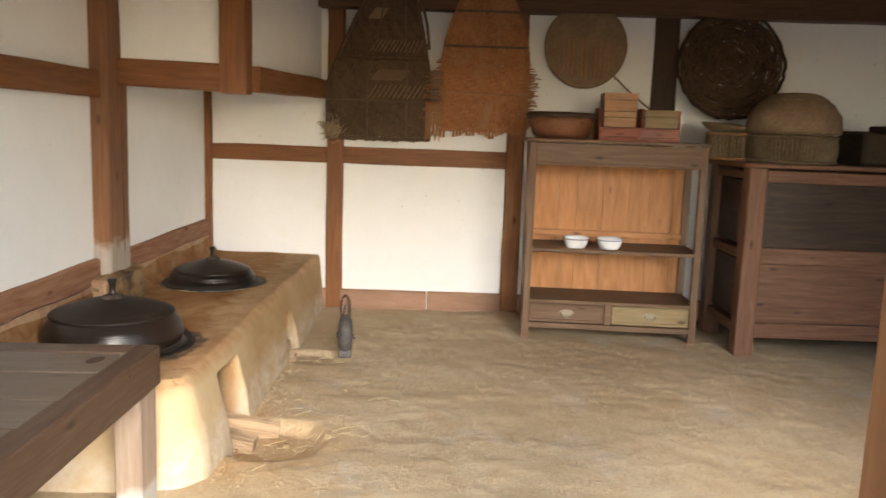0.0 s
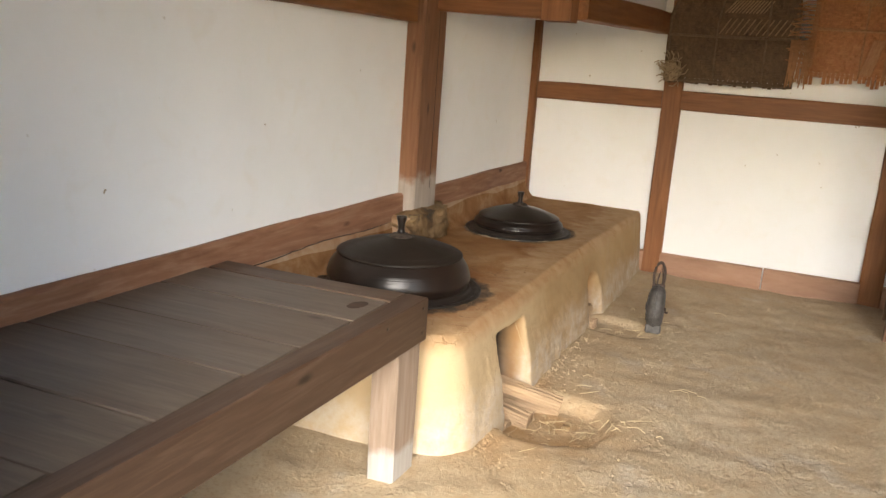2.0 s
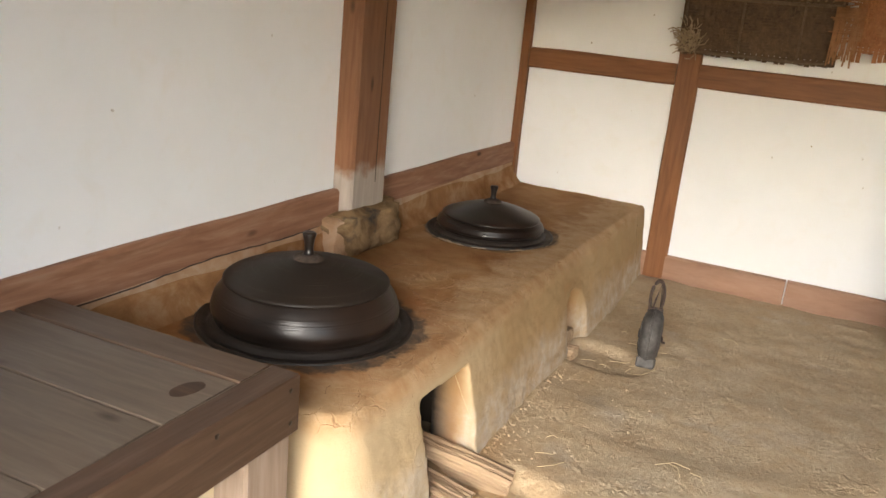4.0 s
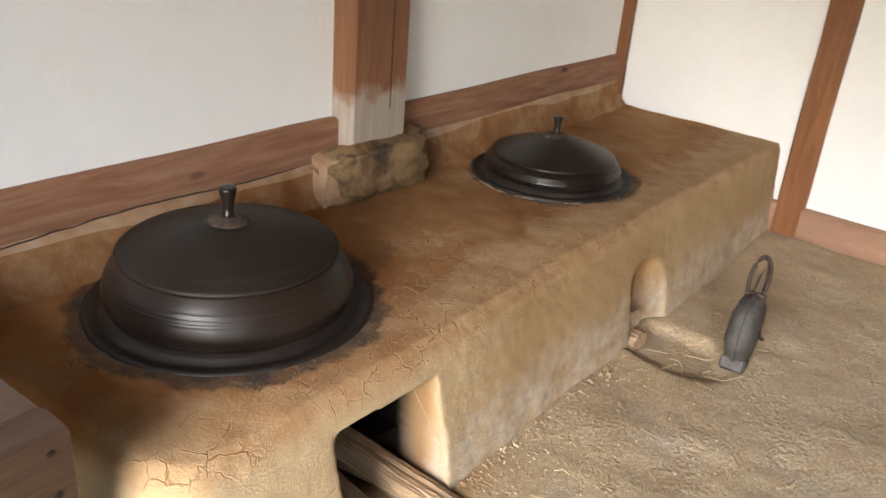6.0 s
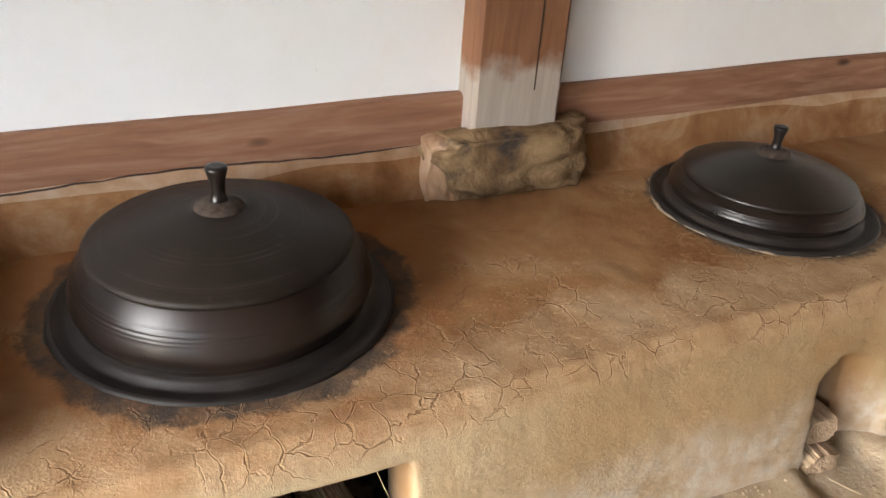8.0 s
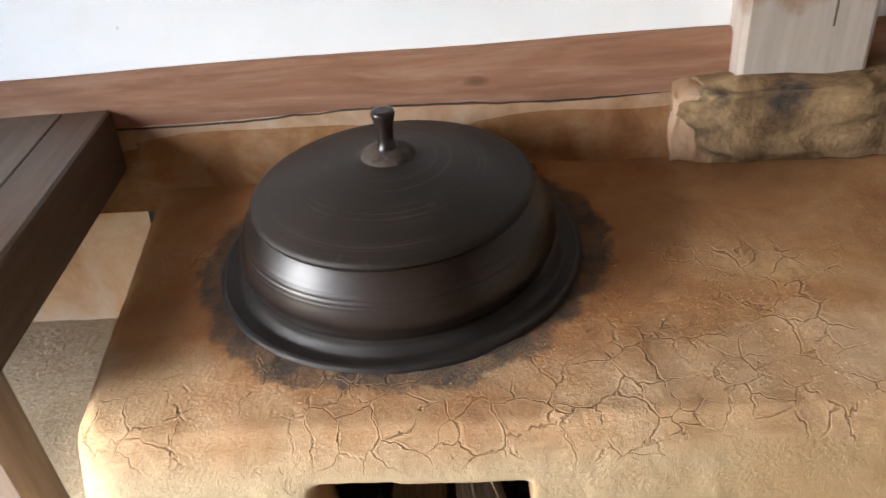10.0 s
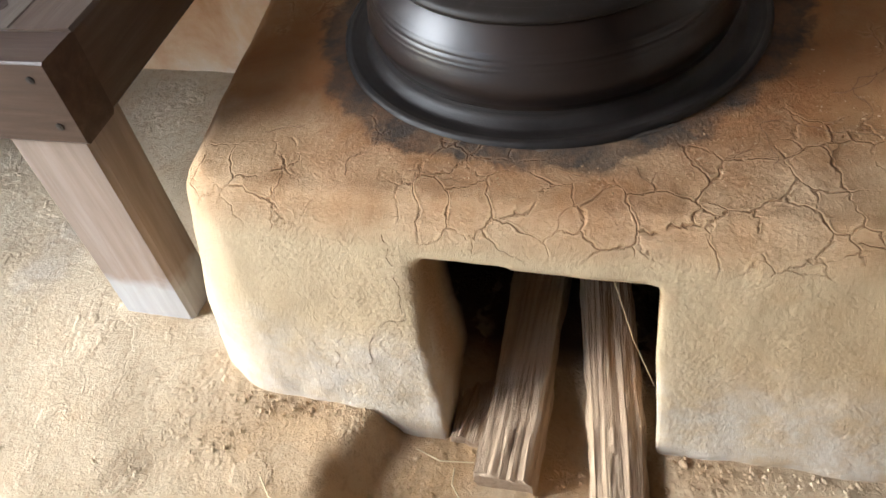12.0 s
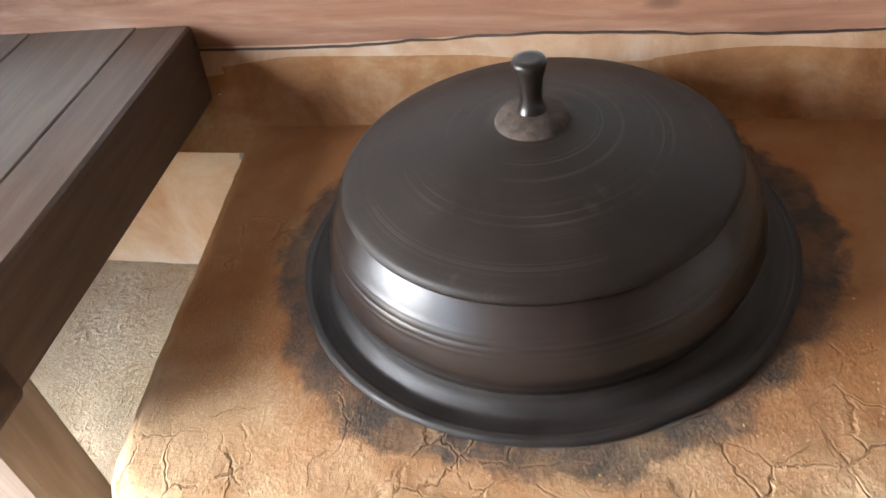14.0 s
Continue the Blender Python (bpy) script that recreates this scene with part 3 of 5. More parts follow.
timber("loft_post", (0.728, LY + 0.07, 1.627), (0.728, LY + 0.07, ZC), 0.15, 0.15, TIMBER, 22, 0.003, "squared hanging post of the loft with a sawn end", "post")
loft = part("wall_loft_front", box(0.0, 0.66, LY + 0.04, LY + 0.09, 1.78, ZC, 0), PLASTER)
tagged(loft, "white plastered panel of the projecting loft", "wall", kind="structure")
bm = box(-0.025, 0.025, 0.0, 1.80, 1.76, ZC, 0)
loft = part("wall_loft_side", bm, PLASTER)
loft.matrix_basis = pose(0.775, LY + 0.14, 0, 0, 0, -3.6)
tagged(loft, "white plastered side panel of the projecting loft", "wall", kind="structure")
loft = part("ceiling_loft_floor", box(0.0, 0.78, LY + 0.1, YB + 0.02, 1.735, 1.77, 0), PLASTER)
tagged(loft, "plastered underside of the loft", "ceiling", kind="structure")

# doorway
timber("door_post", (DOOR_L - 0.055, -0.15, -0.1), (DOOR_L - 0.055, -0.15, DOOR_TOP), 0.11, 0.14, TIMBER, 25, 0.004, "orange-brown worn wooden door post", "post")
timber("door_post", (DOOR_R + 0.075, -0.15, -0.1), (DOOR_R + 0.075, -0.15, DOOR_TOP), 0.15, 0.14, TIMBER, 26, 0.004, "orange-brown worn wooden door post", "post")
timber("door_lintel", (DOOR_L - 0.11, -0.15, DOOR_TOP + 0.06), (DOOR_R + 0.15, -0.15, DOOR_TOP + 0.06), 0.14, 0.13, TIMBER, 27, 0.004, "brown wooden lintel over the doorway", "beam")


# ---- the earthen hearth ----
def rounded_plan(grow):
    """The hearth's outline, grown outwards by that much at its foot."""
    pts = [(-0.02, YB + 0.02), (-0.02, 1.92 - grow)]
    cx, cy, r = 0.80, 2.145, 0.12
    for k in range(9):
        a = radians(-90 + 11.25 * k)
        pts.append((cx + (r + grow) * math.cos(a), cy + (r + grow) * math.sin(a)))
    for y in (2.8, 3.4, 4.0, 4.6):
        pts.append((0.915 + grow + 0.008 * math.sin(y * 3.1), y))
    pts.append((0.925 + grow * 0.5, YB + 0.02))
    return pts


def hearth_mesh():
    bm = bmesh.new()
    rings = []
    for z, grow in ((-0.16, 0.075), (0.0, 0.062), (0.15, 0.045), (0.30, 0.012), (0.40, -0.012), (0.432, -0.045)):
        rings.append([bm.verts.new((x, y, z)) for x, y in rounded_plan(grow)])
    for a, b in zip(rings, rings[1:]):
        for k in range(len(a)):
            j = (k + 1) % len(a)
            bm.faces.new((a[k], a[j], b[j], b[k]))
    bm.faces.new(rings[0][::-1])
    bm.faces.new(rings[-1])
    bmesh.ops.recalc_face_normals(bm, faces=bm.faces)
    return bm


def stoke_hole(rings_at, arch):
    """The solid to be cut away for a fire mouth: (x, y0, y1, top) from the front inwards."""
    bm = bmesh.new()
    rings = []
    for x, y0, y1, top in rings_at:
        if arch:
            c, r = (y0 + y1) / 2, (y1 - y0) / 2
            outline = [(y0, -0.3), (y1, -0.3), (y1, 0.06)] + [(c + r * math.cos(radians(a)), top - 0.09 + 0.09 * math.sin(radians(a))) for a in range(0, 181, 20)] + [(y0, 0.06)]
        else:
            outline = [(y0 + 0.02, -0.3), (y1 + 0.02, -0.3), (y1 + 0.01, 0.06), (y1, 0.2), (y1, top - 0.004), (y0, top + 0.004), (y0, 0.2), (y0 + 0.015, 0.05)]
        rings.append([bm.verts.new((x, y, z)) for y, z in outline])
    for a, b in zip(rings, rings[1:]):
        for k in range(len(a)):
            j = (k + 1) % len(a)
            bm.faces.new((a[k], a[j], b[j], b[k]))
    bm.faces.new(rings[0][::-1])
    bm.faces.new(rings[-1])
    bmesh.ops.recalc_face_normals(bm, faces=bm.faces)
    return bm


def cut_and_soften(ob, cutters, voxel):
    """Cuts the holes and rounds all arrises by remeshing, leaving a plain mesh."""
    for c in cutters:
        m = ob.modifiers.new("cut", "BOOLEAN")
        m.operation, m.object, m.solver = "DIFFERENCE", c, "EXACT"
    m = ob.modifiers.new("voxels", "REMESH")
    m.mode, m.voxel_size, m.use_smooth_shade = "VOXEL", voxel, True
    m = ob.modifiers.new("soften", "SMOOTH")
    m.factor, m.iterations = 0.5, 2
    deps = bpy.context.evaluated_depsgraph_get()
    me = bpy.data.meshes.new_from_object(ob.evaluated_get(deps))
    ob.modifiers.clear()
    ob.data = me
    for c in cutters:
        bpy.data.objects.remove(c)
    return me


FRONT_MOUTH = [(1.3, 2.43, 2.795, 0.343), (0.80, 2.44, 2.785, 0.338), (0.775, 2.33, 2.90, 0.36), (0.15, 2.33, 2.90, 0.36)]
FAR_MOUTH = [(1.3, 3.84, 4.30, 0.285), (0.955, 3.84, 4.12, 0.285), (0.89, 3.85, 4.00, 0.275), (0.80, 3.85, 4.00, 0.275), (0.77, 3.76, 4.18, 0.31), (0.18, 3.76, 4.18, 0.31)]
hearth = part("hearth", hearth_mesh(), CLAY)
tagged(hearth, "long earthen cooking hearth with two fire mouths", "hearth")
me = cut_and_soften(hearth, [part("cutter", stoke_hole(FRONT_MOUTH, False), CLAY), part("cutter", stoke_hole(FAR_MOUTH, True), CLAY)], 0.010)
co = np.empty(len(me.vertices) * 3)
me.vertices.foreach_get("co", co)
co = co.reshape(-1, 3)
for k, p in enumerate(co):
    v = Vector(p)
    bumpy = 0.010 * noise.noise(v * 2.3) + 0.005 * noise.noise(v * 7) + 0.0022 * noise.noise(v * 22)
    if p[2] < 0.06:
        bumpy += 0.005 * noise.noise(v * 17)
    if p[2] > 0.40:
        co[k, 2] += bumpy * 0.8
        if math.hypot(p[0] - POT_ONE[0], p[1] - POT_ONE[1]) < 0.35 or math.hypot(p[0] - POT_TWO[0], p[1] - POT_TWO[1]) < 0.305:
            co[k, 2] -= 0.016
    else:
        co[k, 0] += bumpy
me.vertices.foreach_set("co", co.ravel())
me.materials.clear()
me.materials.append(CLAY)
me.polygons.foreach_set("use_smooth", [True] * len(me.polygons))


def cove(y0, y1, profile, seed):
    """A plaster skirting: the (x, z) profile drawn along y with a hand-smoothed surface."""
    bm = bmesh.new()
    n = int((y1 - y0) / 0.05)
    rows = []
    for i in range(n + 1):
        y = y0 + (y1 - y0) * i / n
        rows.append([bm.verts.new((x + 0.010 * noise.noise((y * 3, x * 9, z * 6 + seed)) * (x > 0.01), y, z + 0.012 * noise.noise((y * 2.2, seed, z * 3)))) for x, z in profile])
    for a, b in zip(rows, rows[1:]):
        for k in range(len(profile) - 1):
            bm.faces.new((a[k], b[k], b[k + 1], a[k + 1]))
    bmesh.ops.recalc_face_normals(bm, faces=bm.faces)
    return bm


def skirting_plaster(name, *stops):
    n = Nodes(name, 0.9, specular=0.15)
    p = n.place()
    c = n.ramp(n.noise(p, 5, 6, 0.65, 0.5), *[(q, lin(*v)) for q, v in stops])
    return n.done(c, n.bump(n.noise(p, 30, 6, 0.65), 0.5, 0.008))


SKIRT = skirting_plaster("skirting_clay", (0.3, (0.16, 0.068, 0.022)), (0.5, (0.26, 0.135, 0.057)), (0.72, (0.39, 0.26, 0.15)))
PLINTH = skirting_plaster("plinth_plaster", (0.3, (0.40, 0.22, 0.11)), (0.5, (0.50, 0.34, 0.21)), (0.7, (0.56, 0.46, 0.36)))
WORN_MORTAR = skirting_plaster("worn_mortar", (0.3, (0.15, 0.11, 0.08)), (0.5, (0.26, 0.20, 0.14)), (0.7, (0.40, 0.33, 0.25)))
DUSTY_MORTAR = skirting_plaster("sooty_mortar", (0.3, (0.05, 0.042, 0.036)), (0.5, (0.10, 0.082, 0.066)), (0.7, (0.17, 0.14, 0.11)))
FILLET = skirting_plaster("fillet_plaster", (0.3, (0.27, 0.15, 0.075)), (0.5, (0.37, 0.24, 0.145)), (0.7, (0.46, 0.36, 0.27)))
sk = part("trim_fillet", cove(0.0, YB, [(-0.02, 0.60), (0.020, 0.578), (0.030, 0.568), (0.036, 0.53), (0.034, 0.50), (-0.02, 0.49)], 8.0), FILLET, smooth=True)
tagged(sk, "pale cracked plaster strip under the sill beam", "skirting", kind="structure")
part("crack", tube([(0.030 + 0.004 * noise.noise((k * 0.11, 2.0, 0.0)), 0.05 + 0.03 * k, 0.573 + 0.011 * noise.noise((k * 0.066, 8.0, 1.7)) + 0.004 * noise.noise((k * 0.5, 3.0, 0.0))) for k in range(107)], 0.0028, 5), TIMBER_SOOT, sk)
sk = part("trim_skirting", cove(1.80, YB, [(-0.02, 0.56), (0.030, 0.552), (0.041, 0.535), (0.046, 0.50), (0.056, 0.465), (0.09, 0.432), (0.13, 0.405)], 2.0), SKIRT, smooth=True)
tagged(sk, "clay plaster skirting between hearth and sill beam", "skirting", kind="structure")
sk = part("trim_plinth", cove(-0.10, 1.90, [(-0.02, 0.54), (0.03, 0.515), (0.05, 0.48), (0.07, 0.3), (0.09, 0.05), (0.1, -0.1)], 5.0), PLINTH, smooth=True)
tagged(sk, "clay plastered plinth under the sill beam", "skirting", kind="structure")


def boulder(sx, sy, sz, seed, craggy=1.0):
    bm = bmesh.new()
    bmesh.ops.create_cube(bm, size=1)
    bmesh.ops.subdivide_edges(bm, edges=bm.edges[:], cuts=18, use_grid_fill=True)
    for v in bm.verts:
        c = v.co.copy()
        q = Vector([math.copysign(abs(t * 2) ** 0.9, t) / 2 for t in c])
        rnd = c.normalized() * 0.62
        q = q * 0.72 + rnd * 0.28
        q += noise.noise_vector(c * 3.0 + Vector((seed, 0, 0))) * 0.06 * craggy + noise.noise_vector(c * 9 + Vector((seed, 0, 0))) * 0.025 * craggy
        v.co = Vector((q.x * sx, q.y * sy, q.z * sz))
    return bm


rock = part("foundation_stone", boulder(0.25, 0.47, 0.18, 3.0, 1.7), STONE, smooth=True)
rock.matrix_basis = pose(0.034, 3.435, 0.525)
tagged(rock, "rough brown foundation stone under the post", "stone")


CRACK = skirting_plaster("crack_shadow_clay", (0.3, (0.06, 0.03, 0.014)), (0.5, (0.10, 0.055, 0.026)), (0.7, (0.14, 0.08, 0.04)))
top_at, front_at = {}, {}
for p in co:
    if p[2] > 0.40:
        top_at[(round(p[0] / 0.012), round(p[1] / 0.012))] = p[2]
    if p[0] > 0.80:
        key = (round(p[1] / 0.012), round(p[2] / 0.012))
        front_at[key] = max(front_at.get(key, 0.0), p[0])


def crack(u, v, heading, length, seed, front=False, width=0.0004):
    """A wandering open crack in the clay: over the top from (x, y), or down the front from (y, z)."""
    rnd = random.Random(seed)
    pts, a = [], radians(heading)
    for _ in range(int(length / 0.010)):
        key = (round(u / 0.012), round(v / 0.012))
        found = (front_at if front else top_at).get(key)
        if found is not None:
            pts.append((found + 0.0004, u, v) if front else (u, v, found + 0.0004))
        a += rnd.uniform(-0.75, 0.75) + 0.25 * (radians(heading) - a)
        u, v = u + 0.010 * math.cos(a), v + 0.010 * math.sin(a)
    if len(pts) > 2:
        part("crack", tube(pts, width, 5), CRACK, hearth)


for k, (u, v, heading, length) in enumerate(((0.676, 2.904, 70, 0.22), (0.676, 2.904, 10, 0.12), (0.70, 2.99, -20, 0.10), (0.677, 3.042, 100, 0.16), (0.545, 3.064, 20, 0.20), (0.60, 3.0, 80, 0.18),
                                            (0.846, 2.326, 160, 0.07), (0.80, 2.20, 60, 0.12), (0.76, 2.16, 120, 0.08), (0.83, 2.42, 100, 0.11), (0.80, 2.62, 70, 0.07), (0.79, 2.74, 20, 0.06),
                                            (0.339, 3.306, 60, 0.14), (0.339, 3.306, 250, 0.10), (0.78, 3.15, 95, 0.16), (0.80, 3.35, 60, 0.10))):
    crack(u, v, heading, length, k)
crack(2.393, 0.385, -80, 0.16, 40, True, 0.0004)
crack(2.415, 0.235, -140, 0.16, 41, True, 0.0004)
crack(2.282, 0.150, -70, 0.06, 42, True, 0.0004)
crack(5.20, 0.40, -92, 0.36, 43, True, 0.0006)


def hearth_crumbs():
    """Flakes and crumbs of dry clay that have lifted along the cracked front edge."""
    rnd = random.Random(31)
    bm = bmesh.new()
    for _ in range(1600):
        if rnd.random() < 0.45:
            x, y = rnd.gauss(0.70, 0.09), rnd.uniform(2.78, 3.30)
        else:
            x, y = rnd.gauss(0.825, 0.028), rnd.uniform(2.08, 3.6)
        if noise.noise((x * 7, y * 7, 4.0)) < -0.02 or math.hypot(x - POT_ONE[0], y - POT_ONE[1]) < 0.40:
            continue
        found = top_at.get((round(x / 0.012), round(y / 0.012)))
        if found is None:
            continue
        r = rnd.uniform(0.0005, 0.0013) * (1.7 if rnd.random() < 0.06 else 1)
        bmesh.ops.create_icosphere(bm, subdivisions=1, radius=r, matrix=pose(x, y, found - r * 0.05, rnd.uniform(0, 40), rnd.uniform(0, 40), rnd.uniform(0, 180)) @ Matrix.Diagonal((rnd.uniform(1, 2.8), 1, 0.55, 1)))
    return bm


CRUMB = skirting_plaster("dry_clay_crumb", (0.3, (0.33, 0.19, 0.09)), (0.5, (0.44, 0.29, 0.155)), (0.7, (0.54, 0.40, 0.25)))
ob = part("clay_crumb_litter", hearth_crumbs(), CRUMB, hearth)
ob["kind"] = "stuff"

patch = part("plaster_patch", boulder(0.19, 0.10, 0.165, 5.0), FILLET, smooth=True)
patch.matrix_basis = pose(0.03, 3.228, 0.512, 0, 0, -12)
tagged(patch, "smoothed pale plaster against the end of the foundation stone", "plaster")


def collar(centre, r, thick, seed):
    """The ragged ring of mortar that seats a pot in the hearth."""
    pts = []
    for i in range(121):
        a = 2 * math.pi * (i % 120) / 120
        q = r + 0.012 * noise.noise((math.cos(a) * 3, math.sin(a) * 3, seed)) + 0.005 * noise.noise((math.cos(a) * 14, math.sin(a) * 14, seed))
        pts.append((centre[0] + q * math.cos(a), centre[1] + q * math.sin(a), 0.428 + 0.006 * noise.noise((math.cos(a) * 6, math.sin(a) * 6, seed))))
    bm = tube(pts, thick, 8)
    for v in bm.verts:
        v.co += noise.noise_vector(v.co * 45) * 0.004
    return bm


part("mortar_collar", collar(POT_ONE, 0.361, 0.005, 1.0), DUSTY_MORTAR, hearth, "sooty mortar ring round the large cauldron", smooth=True)
part("mortar_collar", collar(POT_TWO, 0.316, 0.006, 2.0), WORN_MORTAR, hearth, "pale ragged mortar ring round the small cauldron", smooth=True)


# ---- cauldrons ----
def cauldron(m, r_flange, r_lid, z_lid, z_top, label, belly=1.165, lid_iron=DUSTY_IRON):
    """A cast-iron pot set in the hearth with its domed lid. Heights are above the hearth's top."""
    pot = thing("cauldron", m, label, "cauldron", "iron pots on the hearth")
    rb = r_lid * belly
    h = z_lid - 0.004
    prof = [(r_flange * 0.86, -0.05), (r_flange, -0.012), (r_flange + 0.001, 0.005), (r_flange - 0.006, 0.010), (r_flange - 0.014, 0.008),
            (rb + 0.016, 0.001), (rb + 0.008, 0.003), (rb + 0.004, 0.014), (rb - 0.004, 0.018), (rb - 0.012, 0.022)]
    part("flange", lathe(prof, 96), SOOTY_IRON, pot, "dull sooty flange", smooth=True)
    prof = [(rb - 0.03, 0.0), (rb - 0.010, 0.020)]
    n = 44
    for k in range(n + 1):
        u = k / n
        rr = rb - 0.010 + 0.011 * math.sin(min(1.0, u / 0.30) * math.pi / 2) - (rb - r_lid) * max(0.0, (u - 0.22) / 0.78) ** 1.7
        ridge = 0.0020 * max(0.0, math.sin((u - 0.52) / 0.24 * 8 * math.pi)) if 0.52 < u < 0.76 else 0.0
        prof.append((rr + ridge, 0.028 + (h - 0.028) * u))
    prof += [(r_lid - 0.02, h), (r_lid - 0.03, h - 0.02)]
    part("pot_body", lathe(prof, 96), IRON, pot, smooth=True)
    lid = part("lid", lathe([(r_lid - 0.02, z_lid - 0.006), (r_lid + 0.004, z_lid - 0.003), (r_lid + 0.006, z_lid + 0.004), (r_lid - 0.002, z_lid + 0.010)]
                            + [(r_lid * c, z_lid + 0.010 + (z_top - z_lid - 0.010) * (1 - c ** 1.6) + d) for c, d in
                               ((0.97, 0), (0.90, 0), (0.82, 0), (0.74, 0.0), (0.65, 0), (0.56, 0), (0.45, 0), (0.38, 0), (0.26, 0), (0.19, 0.0), (0.165, 0.004), (0.10, 0.007), (0.0, 0.008))], 96), lid_iron, pot, smooth=True)
    k = r_lid / 0.262
    knob = [(0.028, 0.0), (0.019, 0.008), (0.0145, 0.022), (0.0145, 0.036), (0.017, 0.054), (0.021, 0.068), (0.0225, 0.075), (0.020, 0.080), (0.012, 0.081), (0.0, 0.078)]
    part("knob", lathe([(r * k, z_top + 0.004 + z * k) for r, z in knob], 24), IRON, lid, smooth=True)
    part("knob_seat", lathe([(0.050 * k, z_top - 0.004), (0.046 * k, z_top + 0.003), (0.030 * k, z_top + 0.010), (0.018 * k, z_top + 0.012)], 32), RUSTY_IRON, lid, "rough rusty ring under the knob", smooth=True)
    return pot


Z_HEARTH = 0.434
cauldron(pose(*POT_ONE, Z_HEARTH, 0, 0, 35), 0.362, 0.268, 0.150, 0.224, "large black cast-iron cauldron with domed lid in the hearth")
cauldron(pose(*POT_TWO, Z_HEARTH, 0, 0, 80), 0.318, 0.238, 0.082, 0.156, "smaller black cast-iron cauldron with domed lid in the hearth", 1.13, IRON)


# ---- bench ----
def bench():
    b = thing("wooden_platform", pose(0, 0, 0), "low dark wooden platform bench with boarded top", "bench")
    x1, y1, zt, zb = 0.855, 1.907, 0.622, 0.470
    skew = 0.035

    def across(y, x):
        return y + skew * (x - x1)

    zm = (zt + zb) / 2
    part("front_beam", hewn_at((x1 - 0.0425, 0.02, zm), (x1 - 0.0425, y1, zm), 0.085, zt - zb, 31, 0.003, 0.005), BENCH_FRAME, b)
    part("end_beam", hewn_at((0.035, across(y1 - 0.058, 0.035), zm), (x1 - 0.086, across(y1 - 0.058, x1 - 0.086), zm), 0.115, zt - zb, 32, 0.003, 0.005), BENCH_END_SHADED, b)
    part("back_beam", hewn_at((0.07, 0.02, zm - 0.03), (0.07, y1 - 0.20, zm - 0.03), 0.06, 0.08, 33), BENCH_FRAME, b)
    rnd = random.Random(4)
    y = y1 - 0.117
    for w in (0.235, 0.275, 0.24, 0.30, 0.26, 0.28, 0.15):
        z = zt - 0.016 - rnd.random() * 0.003
        part("board", hewn_at((0.03, across(y - w / 2, 0.03), z), (x1 - 0.088, across(y - w / 2, x1 - 0.088), z), w - 0.004, 0.03, rnd.randint(0, 99), 0.0010, 0.003), BENCH_TOP, b)
        y -= w
    for ya in (1.735, 0.06):
        part("leg", hewn_at((0.79, ya + 0.081, -0.03), (0.79, ya + 0.081, zb + 0.002), 0.10, 0.162, 34, 0.003, 0.008), BENCH_LEG, b)
    stain = lathe([(0.0, 0.0006), (0.030, 0.0005), (0.036, 0.0)], 24)
    for v in stain.verts:
        v.co.x, v.co.y = v.co.x * 1.25 + 0.004 * noise.noise(v.co * 60), v.co.y * 0.75 + 0.004 * noise.noise(v.co * 50 + Vector((3, 0, 0)))
    stain.transform(pose(0.70, 1.697, zt - 0.0012, 0, 0, 80))
    part("burn_mark", stain, TIMBER_SOOT, b, "dark burn mark on the board")
    for y, z in ((1.872, 0.592), (1.874, 0.505), (1.62, 0.59)):
        bm = lathe([(0.0, 0.0), (0.006, 0.0), (0.007, 0.002), (0.0, 0.003)], 10)
        bm.transform(pose(x1 - 0.001, y, z, 0, 90, 0))
        part("nail", bm, IRON, b)
    return b


def hewn_at(a, c, w, h, seed=0, rough=0.003, bevel=0.006):
    """A hewn timber's mesh and its pose within the thing."""
    a, c = Vector(a), Vector(c)
    d = (c - a).normalized()
    up = Vector((0, 0, 1)) if abs(d.z) < 0.9 else Vector((0, 1, 0))
    side = up.cross(d).normalized()
    m = Matrix((d, side, d.cross(side))).transposed().to_4x4()
    m.translation = a
    return hewn((c - a).length, w, h, seed, rough, bevel), m


bench()


